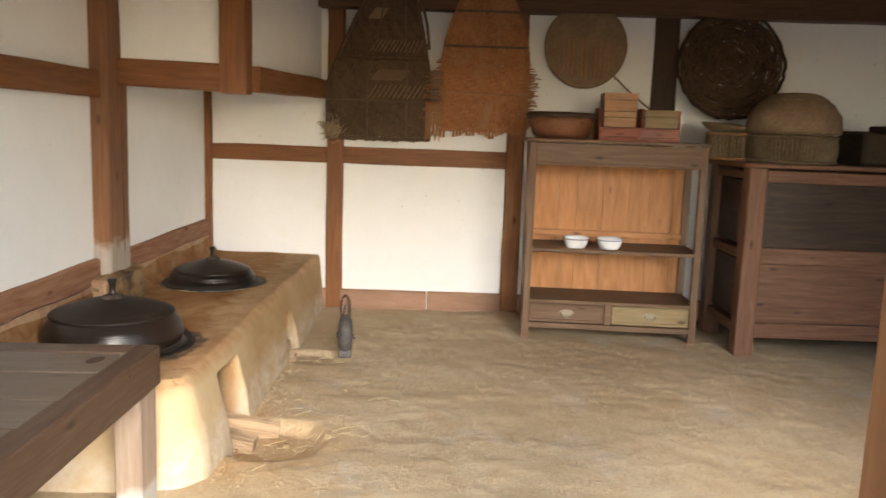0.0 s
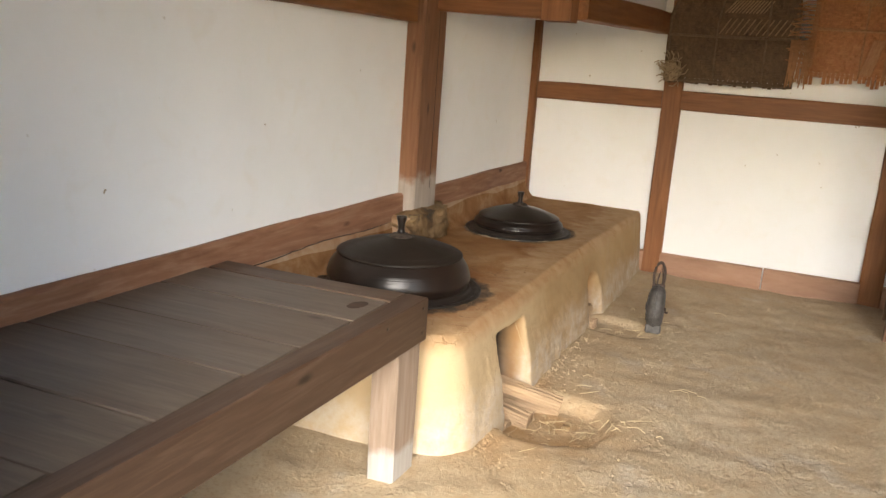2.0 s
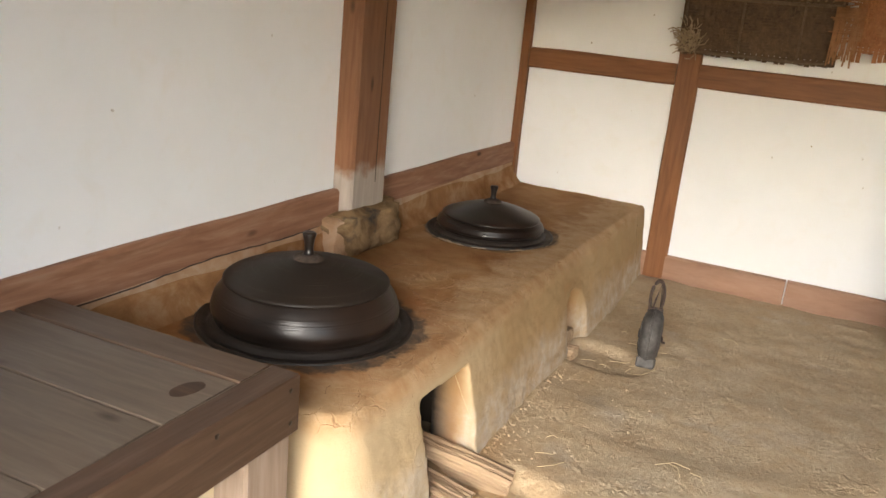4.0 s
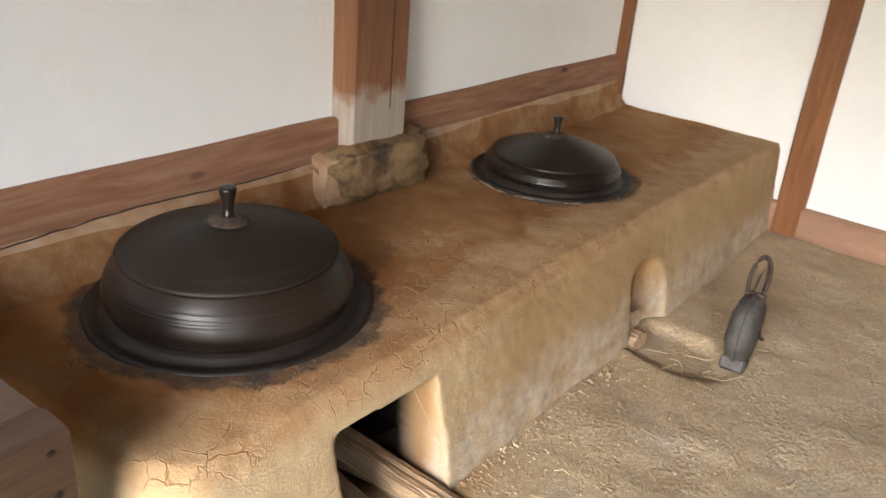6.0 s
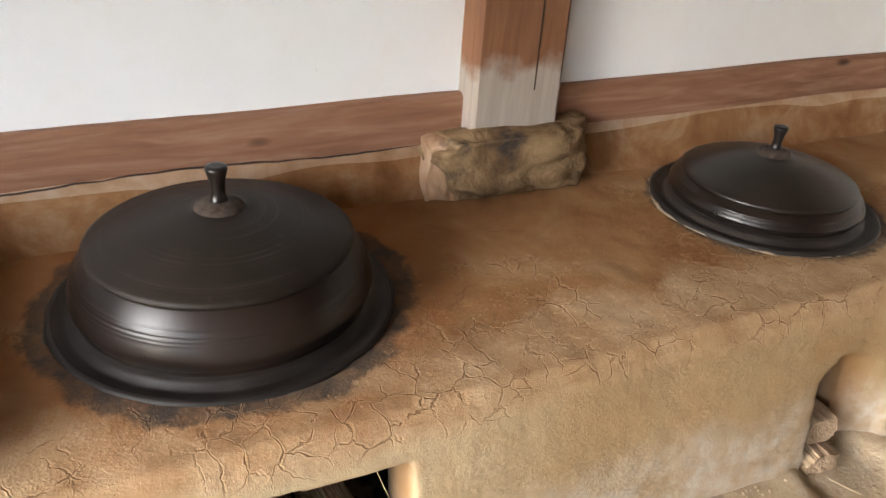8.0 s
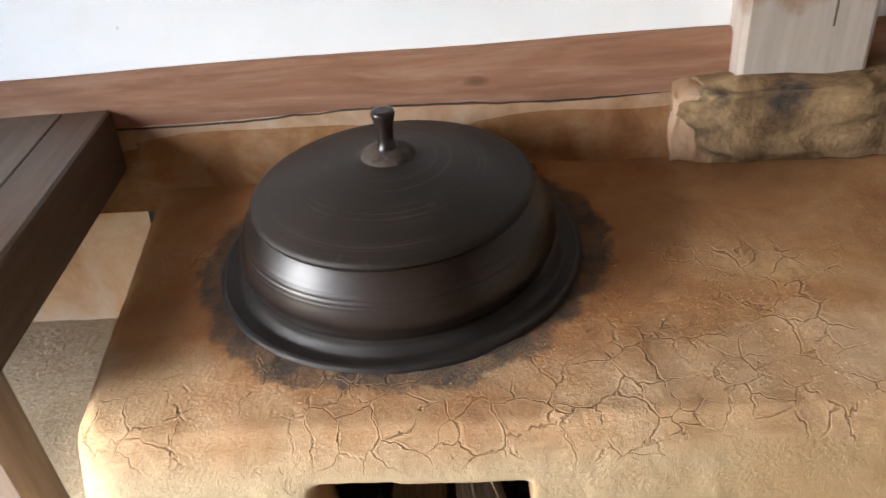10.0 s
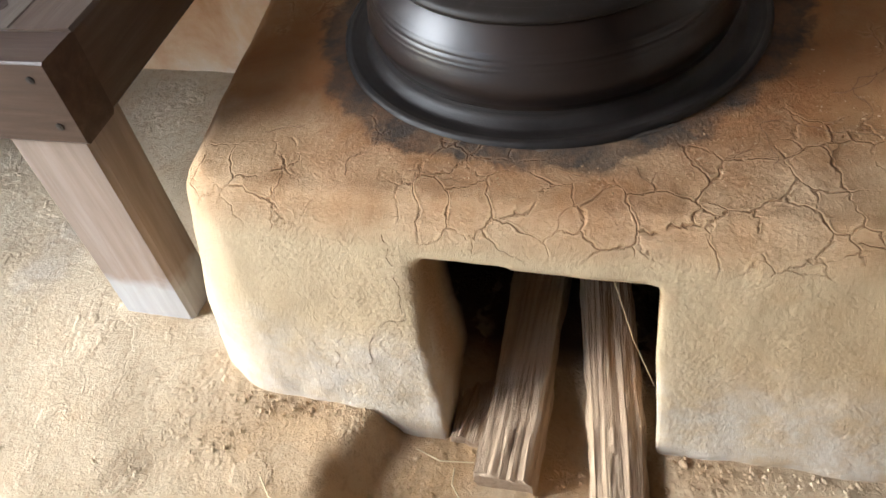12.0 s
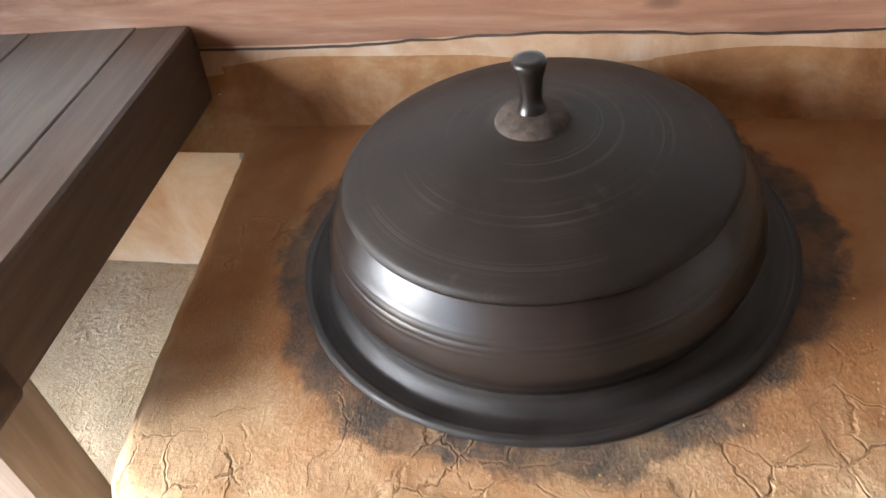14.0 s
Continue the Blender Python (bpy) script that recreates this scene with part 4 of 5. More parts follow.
# ---- firewood ----
def log(a, c, w, h, seed, label):
    """A split billet, ridged along the grain, from a to c."""
    a, c = Vector(a), Vector(c)
    length = (c - a).length
    rnd = random.Random(seed)
    bm = bmesh.new()
    k = 40
    shape = []
    for i in range(k):
        t = 2 * math.pi * i / k
        u, v = math.cos(t), math.sin(t)
        s = 1 / max(abs(u), abs(v)) ** 0.75
        ridge = 1 + 0.07 * math.sin(t * 9 + seed) * rnd.random() + 0.05 * rnd.uniform(-1, 1)
        shape.append((u * s * w / 2 * ridge, v * s * h / 2 * ridge))
    n = 44
    rings = []
    for j in range(n + 1):
        x = length * j / n
        rings.append([bm.verts.new((x + (0.01 * noise.noise((y * 40, z * 40, seed)) if j in (0, n) else 0),
                                    y * (1 + 0.1 * noise.noise((x * 4, i * 0.8, seed)) + 0.09 * noise.noise((x * 22, i * 1.7, seed + 3))) + 0.01 * noise.noise((x * 3, 1, seed)),
                                    z * (1 + 0.1 * noise.noise((x * 4, i * 0.8, seed + 5)) + 0.09 * noise.noise((x * 22, i * 1.7, seed + 9))) + 0.01 * noise.noise((x * 3, 2, seed)))) for i, (y, z) in enumerate(shape)])
    for p, q in zip(rings, rings[1:]):
        for i in range(k):
            bm.faces.new((p[i], p[(i + 1) % k], q[(i + 1) % k], q[i]))
    bm.faces.new(rings[0][::-1])
    bm.faces.new(rings[-1])
    bmesh.ops.recalc_face_normals(bm, faces=bm.faces)
    d = (c - a).normalized()
    side = Vector((0, 0, 1)).cross(d).normalized()
    m = Matrix((d, side, d.cross(side))).transposed().to_4x4()
    m.translation = a
    ob = part("firewood_log", bm, FIREWOOD)
    ob.matrix_basis = m
    return tagged(ob, label, "firewood", "logs in the fire mouths")


log((1.06, 2.565, -0.045), (0.50, 2.575, 0.05), 0.100, 0.075, 1, "split weathered log lying in the fire mouth")
log((1.13, 2.762, -0.045), (0.48, 2.66, 0.085), 0.085, 0.090, 2, "longer split log with shaggy grain in the fire mouth")
log((0.99, 2.485, -0.06), (0.55, 2.525, -0.05), 0.06, 0.05, 3, "thin split log under the others")
log((0.995, 3.895, -0.01), (0.60, 3.93, 0.0), 0.085, 0.075, 4, "short pale split log in the arched fire mouth")
log((0.955, 3.905, 0.068), (0.60, 3.95, 0.06), 0.08, 0.07, 5, "short split log stacked in the arched fire mouth")


# ---- cupboard with open shelves ----
def cupboard():
    c = thing("shelf_cupboard", pose(2.50, 4.60, 0, 0, 0, -3.4), "weathered wooden open cupboard with two drawers", "cupboard")
    w, d, h, p = 1.235, 0.50, 1.405, 0.05
    for x in (0.0, w - p):
        for y in (0.0, d - p):
            part("leg", hewn_at((x + p / 2, y + p / 2, 0.0), (x + p / 2, y + p / 2, h), p, p, int(x * 9 + y * 5), 0.003, 0.004), CAB_FRAME, c)
    part("top", hewn_at((-0.03, d / 2 - 0.005, h + 0.012), (w + 0.005, d / 2 - 0.005, h + 0.012), d + 0.05, 0.022, 4, 0.003, 0.004), CAB_FRAME, c)
    part("apron", hewn_at((p, 0.022, 1.332), (w - p, 0.022, 1.332), 0.03, 0.14, 5, 0.003, 0.004), CAB_FRAME, c)
    part("apron", hewn_at((p, 0.018, 1.256), (w - p, 0.018, 1.256), 0.04, 0.02, 6, 0.002, 0.004), CAB_FRAME, c)
    part("shelf", hewn_at((0.01, d / 2, 0.643), (w - 0.01, d / 2, 0.643), d - 0.01, 0.026, 7, 0.002, 0.004), CAB_FRAME, c)
    part("shelf", hewn_at((0.01, d / 2, 0.272), (w - 0.01, d / 2, 0.272), d - 0.01, 0.024, 8, 0.002, 0.004), CAB_FRAME, c)
    part("rail", hewn_at((p, 0.02, 0.095), (w - p, 0.02, 0.095), 0.04, 0.04, 9, 0.002, 0.004), CAB_FRAME, c)
    part("rail", hewn_at((p, d - 0.05, 0.72), (w - p, d - 0.05, 0.72), 0.03, 0.045, 9, 0.002, 0.004), CAB_BACK, c)
    part("divider", box(w / 2 - 0.03, w / 2 + 0.02, 0.005, 0.04, 0.115, 0.262), CAB_FRAME, c)
    x, rnd = p, random.Random(2)
    while x < w - p - 0.02:
        b = min(rnd.uniform(0.13, 0.21), w - p - x)
        part("back_board", hewn_at((x + b / 2, d - 0.022, 0.06), (x + b / 2, d - 0.022, h - 0.01), b - 0.001, 0.016, rnd.randint(0, 50), 0.001, 0.002), CAB_BACK, c)
        x += b
    for x in (0.008, w - 0.024):
        part("side_panel", box(x, x + 0.016, p, d - p, 0.08, 0.27), CAB_FRAME, c)
    for k, (xa, xb, mat) in enumerate(((p + 0.004, w / 2 - 0.034, CAB_FRAME), (w / 2 + 0.024, w - p - 0.004, CAB_PALE))):
        dr = part("drawer", hewn_at((xa, 0.025, 0.188), (xb, 0.025, 0.188), 0.02, 0.135, 12 + k, 0.0015, 0.003), mat, c, "pale worn drawer front" if k else "")
        add = bmesh.new()
        for za, zb, xc, xd in ((0.124, 0.142, xa, xb), (0.234, 0.252, xa, xb), (0.142, 0.234, xa, xa + 0.018), (0.142, 0.234, xb - 0.018, xb)):
            add_box(add, xc, xd, 0.006, 0.018, za, zb, 0.002)
        part("moulding", add, mat, dr)
        cx = (xa + xb) / 2
        plate = lathe([(0.0, 0.0), (0.052, 0.0), (0.052, 0.002), (0.0, 0.003)], 24)
        plate.transform(pose(cx, 0.015, 0.19, 90, 0, 0) @ Matrix.Diagonal((1, 0.5, 1, 1)))
        part("plate", plate, BRASS, dr)
        part("handle", tube([(cx - 0.04, 0.006, 0.192), (cx - 0.037, -0.008, 0.18), (cx - 0.015, -0.012, 0.168), (cx + 0.015, -0.012, 0.168), (cx + 0.037, -0.008, 0.18), (cx + 0.04, 0.006, 0.192)], 0.004, 8), BRASS, dr)
    return c


BRASS = plain("tarnished_metal", (0.28, 0.24, 0.18), 0.45, 0.8)
cupboard()

PORCELAIN = plain("white_porcelain", (0.80, 0.82, 0.84), 0.18, var=0.03)
BLUE = plain("blue_glaze", (0.12, 0.16, 0.26), 0.2)


def rice_bowl():
    b = thing("bowl", pose(2.875, 4.70, 0.627), "white porcelain bowl with a thin blue rim line", "bowl", "bowls on the shelf")
    prof = [(0.0, 0.012), (0.03, 0.012), (0.034, 0.0), (0.042, 0.0), (0.044, 0.014), (0.066, 0.03), (0.082, 0.055), (0.090, 0.092), (0.093, 0.103), (0.090, 0.105), (0.086, 0.095),
            (0.078, 0.058), (0.06, 0.034), (0.03, 0.024), (0.0, 0.022)]
    part("bowl_body", lathe(prof, 40), PORCELAIN, b, smooth=True)
    part("rim_line", lathe([(0.0905, 0.090), (0.0925, 0.0915), (0.0932, 0.0965), (0.0915, 0.0970)], 40), BLUE, b, "thin blue rim line", smooth=True)
    return b


bowl = rice_bowl()
copy_thing(bowl, pose(3.115, 4.685, 0.627, 0, 0, 40))


# ---- low chest ----
def chest():
    c = thing("grain_chest", pose(3.925, 4.27, 0), "dark wooden grain chest on short square legs", "chest")
    w, d, h, p = 1.45, 0.80, 1.285, 0.125
    for x in (0.0, w - p):
        for y in (0.0, d - p):
            part("leg", hewn_at((x + p / 2, y + p / 2, 0.0), (x + p / 2, y + p / 2, h), p, p, int(x * 9 + y * 5) + 2, 0.004, 0.008), CHEST_WOOD, c)
    part("top", hewn_at((-0.05, d / 2, h + 0.014), (w + 0.05, d / 2, h + 0.014), d + 0.06, 0.028, 3, 0.003, 0.005), CHEST_WOOD, c)
    for za, zb in ((1.19, 1.27), (0.64, 0.75), (0.13, 0.235)):
        part("rail", hewn_at((p, 0.045, (za + zb) / 2), (w - p, 0.045, (za + zb) / 2), 0.06, zb - za, int(za * 30), 0.003, 0.005), CHEST_WOOD, c)
        part("rail", hewn_at((0.045, p, (za + zb) / 2), (0.045, d - p, (za + zb) / 2), 0.06, (zb - za) * 0.6, int(za * 31), 0.003, 0.005), CHEST_WOOD, c)
    for za, zb, mat in ((0.235, 0.64, CHEST_WOOD), (0.75, 1.19, CHEST_PANEL)):
        z, k = za, 0
        while z < zb - 0.02:
            b = zb - z
            part("panel", hewn_at((p, 0.06, z + b / 2), (w - p, 0.06, z + b / 2), 0.02, b - 0.002, k + int(za * 40), 0.002, 0.002), mat, c)
            part("panel", hewn_at((0.06, p, z + b / 2), (0.06, d - p, z + b / 2), 0.02, b - 0.002, k + int(za * 41), 0.002, 0.002), CHEST_PANEL, c)
            z, k = z + b, k + 1
    part("back_panel", box(p, w - p, d - 0.06, d - 0.04, 0.15, 1.27), CHEST_PANEL, c)
    part("bottom", box(0.05, w - 0.05, 0.05, d - 0.05, 0.15, 0.17), CHEST_PANEL, c)
    return c


chest()

# ---- things hung on the far wall ----
STRAW_DARK = woven("smoked_wicker", (0.032, 0.018, 0.010), (0.14, 0.088, 0.052), 50)
STRAW_RED = woven("russet_wicker", (0.17, 0.060, 0.020), (0.40, 0.19, 0.085), 50)
STRAW_GREY = woven("grey_wicker", (0.13, 0.085, 0.05), (0.29, 0.20, 0.125), 50)
STRAW_OLIVE = woven("aged_wicker", (0.075, 0.050, 0.027), (0.21, 0.155, 0.092), 50)
STRAW_PALE = woven("pale_split_cane", (0.20, 0.14, 0.085), (0.42, 0.32, 0.21), 50)
STRAW_MID = woven("brown_split_cane", (0.06, 0.04, 0.025), (0.17, 0.12, 0.078), 50)
STRAW_RUST = woven("rust_split_cane", (0.20, 0.09, 0.04), (0.38, 0.21, 0.11), 50)
STRAW_RIM = woven("dark_bast", (0.02, 0.013, 0.008), (0.06, 0.04, 0.025), 40)


def hanging_basket(name, at, width, height, tan_bottom, fringe, mats, label, seed):
    """A flattened back-basket hung against the wall: wide below, drawn in to a narrow neck, woven of split strips."""
    rnd = random.Random(seed)
    base = thing(name, pose(*at, 6.5, 0, 0), label, "basket", "baskets hung on the wall")
    start, power, skew = mats[5]

    def half(v):
        u = max(0.0, (v - start) / (1 - start))
        return width / 2 * (1 - 0.60 * u ** power)

    def point(s, v, out=0.0):
        x = s * half(v) + skew * max(0.0, v - start)
        belly = 0.05 * (1 - s * s) * (0.5 + 0.5 * math.sin(math.pi * min(1, v * 1.1)))
        return Vector((x, -0.012 - belly - out, v * height))

    back = bmesh.new()
    rows = [[back.verts.new(point(-1 + 2 * i / 16, 0.03 + 0.96 * j / 16, -0.006)) for i in range(17)] for j in range(17)]
    for p, q in zip(rows, rows[1:]):
        for i in range(16):
            back.faces.new((p[i], p[i + 1], q[i + 1], q[i]))
    ob = part("lining", back, mats[0], base, smooth=True)
    ob.modifiers.new("thick", "SOLIDIFY").thickness = 0.003
    warp, weft = bmesh.new(), bmesh.new()
    nw = 26
    for i in range(nw + 1):
        s = -1 + 2 * i / nw
        lo = -rnd.uniform(0.0, fringe)
        rows = []
        for j in range(25):
            v = lo + (1.0 - lo) * j / 24
            o = 0.002 * (1 if (i + j) % 2 else -1)
            q = point(s, v, o)
            t = width / nw * 0.42
            rows.append([warp.verts.new(q + Vector((e * t, 0, 0))) for e in (-1, 1)])
        for a, b in zip(rows, rows[1:]):
            warp.faces.new((a[0], a[1], b[1], b[0]))
    nh = 74
    for j in range(nh):
        v = 0.005 + 0.985 * j / nh
        e0 = -1 - rnd.uniform(0, 0.10 * (tan_bottom if v < 0.5 else 0.1))
        e1 = 1 + rnd.uniform(0, 0.10 * (tan_bottom if v < 0.5 else 0.1))
        phase = (j // 2) % 4
        rows = []
        for i in range(53):
            s = e0 + (e1 - e0) * i / 52
            o = 0.005 if (i // 2 + phase) % 4 < 2 else -0.002
            q = point(s, v, o)
            rows.append([weft.verts.new(q + Vector((0, 0, k * height / nh * 0.40))) for k in (-1, 1)])
        for a, b in zip(rows, rows[1:]):
            weft.faces.new((a[0], b[0], b[1], a[1]))
    ob = part("warp", warp, mats[0], base)
    ob["kind"] = "stuff"
    ob.modifiers.new("thick", "SOLIDIFY").thickness = 0.002
    ob = part("weft", weft, mats[0], base)
    ob["kind"] = "stuff"
    ob.modifiers.new("thick", "SOLIDIFY").thickness = 0.002
    for v in mats[3]:
        part("hoop", tube([point(-1 + 2 * i / 20, v, 0.016) for i in range(21)], 0.010, 6), mats[1] if v < 0.5 else mats[0] if mats[0] is STRAW_DARK else STRAW_MID, base)
    for s in mats[6]:
        part("rib", tube([point(s, i / 20 * 0.98, 0.010) for i in range(21)], 0.007, 6), mats[1] if abs(s) < 0.9 else mats[2], base)
    for s0, v0, s1, v1 in mats[4]:
        n = 12
        for k in range(n):
            sa = s0 + (s1 - s0) * k / n
            part("twill_strip", tube([point(sa, v0, 0.010), point(sa + 0.15, v1, 0.010)], 0.0042, 5), STRAW_GREY if mats[0] is STRAW_DARK else mats[1], base)
    return base


YW = YB - 0.02
b1 = hanging_basket("hanging_basket", (1.375, YW - 0.02, 1.37), 0.80, 1.16, 0.3, 0.01,
                    (STRAW_DARK, STRAW_MID, STRAW_MID, (0.01, 0.268, 0.53, 0.555), ((-0.18, 0.285, 0.95, 0.37), (-0.3, 0.585, 0.9, 0.66), (-0.6, 0.79, -0.15, 0.86), (-0.15, 0.40, 0.5, 0.47)), (0.36, 1.15, 0.16), (-0.985, -0.21, 0.55, 0.985)), "smoke-darkened woven back-basket hung flat on the wall", 1)
wisp, rnd = bmesh.new(), random.Random(12)
for _ in range(110):
    x, z, a = rnd.gauss(-0.36, 0.03), rnd.gauss(0.06, 0.04), rnd.uniform(0, 3.14)
    tube([(x, -0.055, z), (x + 0.03 * math.cos(a), -0.065 - 0.02 * rnd.random(), z + 0.03 * math.sin(a)), (x + 0.055 * math.cos(a + 0.4), -0.05, z + 0.055 * math.sin(a + 0.4))], 0.003, 4, wisp)
part("straw_wisp", wisp, STRAW_PALE, b1, "wisp of pale straw caught in the corner")
part("carrying_loop", tube([(0.25, -0.02, 1.12), (0.33, -0.03, 1.02), (0.365, -0.04, 0.88), (0.385, -0.03, 0.70)], 0.012, 8), STRAW_DARK, b1)
b2 = hanging_basket("hanging_basket", (2.195, YW - 0.05, 1.46), 0.66, 1.10, 1.6, 0.05,
               (STRAW_RED, STRAW_RUST, STRAW_RED, (0.267, 0.586, 0.82), ((-0.3, 0.40, 0.3, 0.48), (-0.9, 0.46, -0.4, 0.54), (-0.1, 0.02, 0.1, 0.22)), (0.45, 1.9, 0.0), (-0.93, -0.12, 0.30, 0.93)), "russet woven back-basket with a ragged lower edge", 2)
fray, rnd = bmesh.new(), random.Random(21)
for k in range(46):
    z = 0.06 + 0.40 * k / 46
    reach = rnd.uniform(0.07, 0.15)
    tube([(-0.31, -0.03, z), (-0.33 - reach * 0.5, -0.04 - 0.02 * rnd.random(), z + rnd.uniform(-0.01, 0.008)), (-0.33 - reach, -0.03, z + rnd.uniform(-0.02, 0.012))], 0.0036, 4, fray)
for k in range(34):
    z = 0.12 + 0.36 * k / 34
    tube([(0.31, -0.03, z), (0.34 + rnd.uniform(0.02, 0.09), -0.04, z + rnd.uniform(-0.012, 0.004))], 0.0036, 4, fray)
for k in range(22):
    x = -0.45 + 0.12 * k / 22
    tube([(x, -0.03, 0.22), (x + rnd.uniform(-0.008, 0.008), -0.045, 0.06), (x + rnd.uniform(-0.015, 0.015), -0.03, -0.09 + rnd.uniform(0, 0.09))], 0.0042, 4, fray)
ob = part("frayed_edge", fray, STRAW_RUST, b2, "frayed loose ends of the russet splints")
ob["kind"] = "stuff"


def sieve(at, r, label):
    s = thing("hanging_sieve", pose(*at, 90, 0, 0), label, "sieve")
    part("hoop", lathe([(r - 0.012, 0.0), (r, 0.0), (r + 0.004, 0.03), (r, 0.075), (r - 0.012, 0.075), (r - 0.012, 0.0)], 56), STRAW_GREY, s, smooth=True)
    bm, rnd = bmesh.new(), random.Random(6)
    n = 46
    for i in range(n):
        u = (-1 + 2 * (i + 0.5) / n) * (r - 0.008)
        w = math.sqrt(max(0, (r - 0.006) ** 2 - u * u))
        for flat in (0, 1):
            rows = []
            for j in range(13):
                a = -w + 2 * w * j / 12
                z = 0.066 + 0.02 * (1 - (u * u + a * a) / (r * r)) + 0.0025 * (1 if (i + j + flat) % 2 else -1)
                e = r / n * 0.88
                rows.append([bm.verts.new((u - e, a, z) if flat else (a, u - e, z)), bm.verts.new((u + e, a, z) if flat else (a, u + e, z))])
            for p, q in zip(rows, rows[1:]):
                bm.faces.new((p[0], p[1], q[1], q[0]))
    ob = part("netting", bm, STRAW_GREY, s)
    ob["kind"] = "stuff"
    for k in range(11):
        x = r * (-0.55 + 0.11 * k)
        w = math.sqrt(r * r - x * x) * 0.9
        part("splint", tube([(x, -w + 0.05, 0.09), (x, 0.0, 0.094), (x, w * 0.2, 0.092)], 0.005, 6), STRAW_RUST if k % 3 else STRAW_GREY, s)
    return s


sieve((2.965, YW, 2.135), 0.315, "round woven sieve tray hung on the wall")


def coil_tray(at, r, label):
    s = thing("straw_tray", pose(*at, 84, 0, 0), label, "straw tray")
    rnd = random.Random(3)
    rings, rad = 0, 0.02
    while rad < r:
        pts = []
        n = max(14, int(rad * 150))
        for i in range(n + 1):
            a = 2 * math.pi * i / n
            rr = rad + rnd.uniform(-0.009, 0.009)
            pts.append((rr * math.cos(a), rr * math.sin(a), 0.02 + 0.07 * (rad / r) ** 3 + rnd.uniform(-0.006, 0.006)))
        pts[-1] = pts[0]
        part("coil", tube(pts, 0.0145, 6), STRAW_RIM if rings % 3 else STRAW_DARK, s, smooth=True)
        rad += 0.024
        rings += 1
    bm = bmesh.new()
    for _ in range(1300):
        a, q = rnd.uniform(0, 6.283), r * math.sqrt(rnd.random()) * 0.92
        x, y = q * math.cos(a), q * math.sin(a)
        z = 0.034 + 0.07 * (q / r) ** 3
        b = a + 1.57 + rnd.uniform(-0.7, 0.5)
        tube([(x, y, z), (x + 0.05 * math.cos(b), y + 0.05 * math.sin(b), z + rnd.uniform(0.0, 0.012))], 0.004, 4, bm)
    ob = part("loose_straw", bm, STRAW_DARK, s)
    ob["kind"] = "stuff"
    return s


coil_tray((4.075, YW - 0.02, 2.015), 0.41, "large dark coiled straw tray hung on the wall")


# ---- things on the cupboard ----
ZT = 1.428
RED_WOOD = wood("red_stained_wood", (0.10, 0.018, 0.009), (0.22, 0.045, 0.018), (0.32, 0.085, 0.036), 0.45)
BASIN_WOOD = wood("basin_wood", (0.08, 0.028, 0.014), (0.18, 0.072, 0.034), (0.32, 0.16, 0.085), 0.45)
BOX_WOOD = wood("box_wood", (0.22, 0.11, 0.05), (0.34, 0.19, 0.095), (0.44, 0.27, 0.15), 0.6)


def wooden_basin():
    b = thing("wooden_basin", pose(2.745, 4.84, ZT), "round reddish wooden basin with a dark lid", "basin")
    prof = [(0.0, 0.0), (0.17, 0.0), (0.205, 0.03), (0.225, 0.09), (0.228, 0.15), (0.216, 0.152), (0.205, 0.09), (0.16, 0.02), (0.0, 0.015)]
    part("basin_body", lathe(prof, 48), BASIN_WOOD, b, smooth=True)
    lid = lathe([(0.0, 0.152), (0.25, 0.152), (0.258, 0.170), (0.24, 0.186), (0.0, 0.195)], 48)
    for v in lid.verts:
        v.co.z += 0.012 * noise.noise(v.co * 9)
    part("lid", lid, TIMBER_SOOT, b, "dark warped lid", smooth=True)


wooden_basin()


def spice_chest():
    s = thing("drawer_box", pose(3.0, 4.74, ZT, 0, 0, -3.4), "small red-stained wooden box with two drawers", "box")
    part("case", box(0.0, 0.575, 0.0, 0.30, 0.0, 0.095), RED_WOOD, s)
    for xa in (0.012, 0.292):
        dr = part("drawer", box(xa, xa + 0.27, -0.008, 0.01, 0.012, 0.083), RED_WOOD, s)
        part("recess", box(xa + 0.02, xa + 0.25, -0.012, -0.007, 0.024, 0.030), CHEST_PANEL, dr)
        part("pull", tube([(xa + 0.115, -0.008, 0.052), (xa + 0.12, -0.018, 0.044), (xa + 0.15, -0.018, 0.044), (xa + 0.155, -0.008, 0.052)], 0.004, 6), IRON, dr)
    for x in (0.0, 0.250, 0.300, 0.56):
        part("upright", box(x, x + 0.016, 0.02, 0.29, 0.095, 0.23 if x < 0.5 else 0.22), RED_WOOD, s)


spice_chest()
for xa, za, w, h, mat in ((3.022, ZT + 0.097, 0.225, 0.11, BOX_WOOD), (3.020, ZT + 0.209, 0.232, 0.125, BOX_WOOD), (3.315, ZT + 0.097, 0.23, 0.125, CAB_PALE)):
    t = thing("wooden_box", pose(xa, 4.70, za, 0, 0, -3.4), "small plain wooden box resting on the drawer box", "box", "small boxes on the drawer box")
    part("box_body", box(0, w, 0, 0.22, 0, h * 0.62), mat, t)
    part("box_lid", box(-0.003, w + 0.003, -0.003, 0.223, h * 0.62 + 0.002, h), mat, t)
stick = part("wooden_stick", tube([(3.19, YW - 0.01, 1.93), (3.30, YW - 0.22, 1.78), (3.42, YW - 0.48, 1.63)], 0.006, 8), TIMBER)
tagged(stick, "thin wooden stick leaning behind the boxes", "stick")


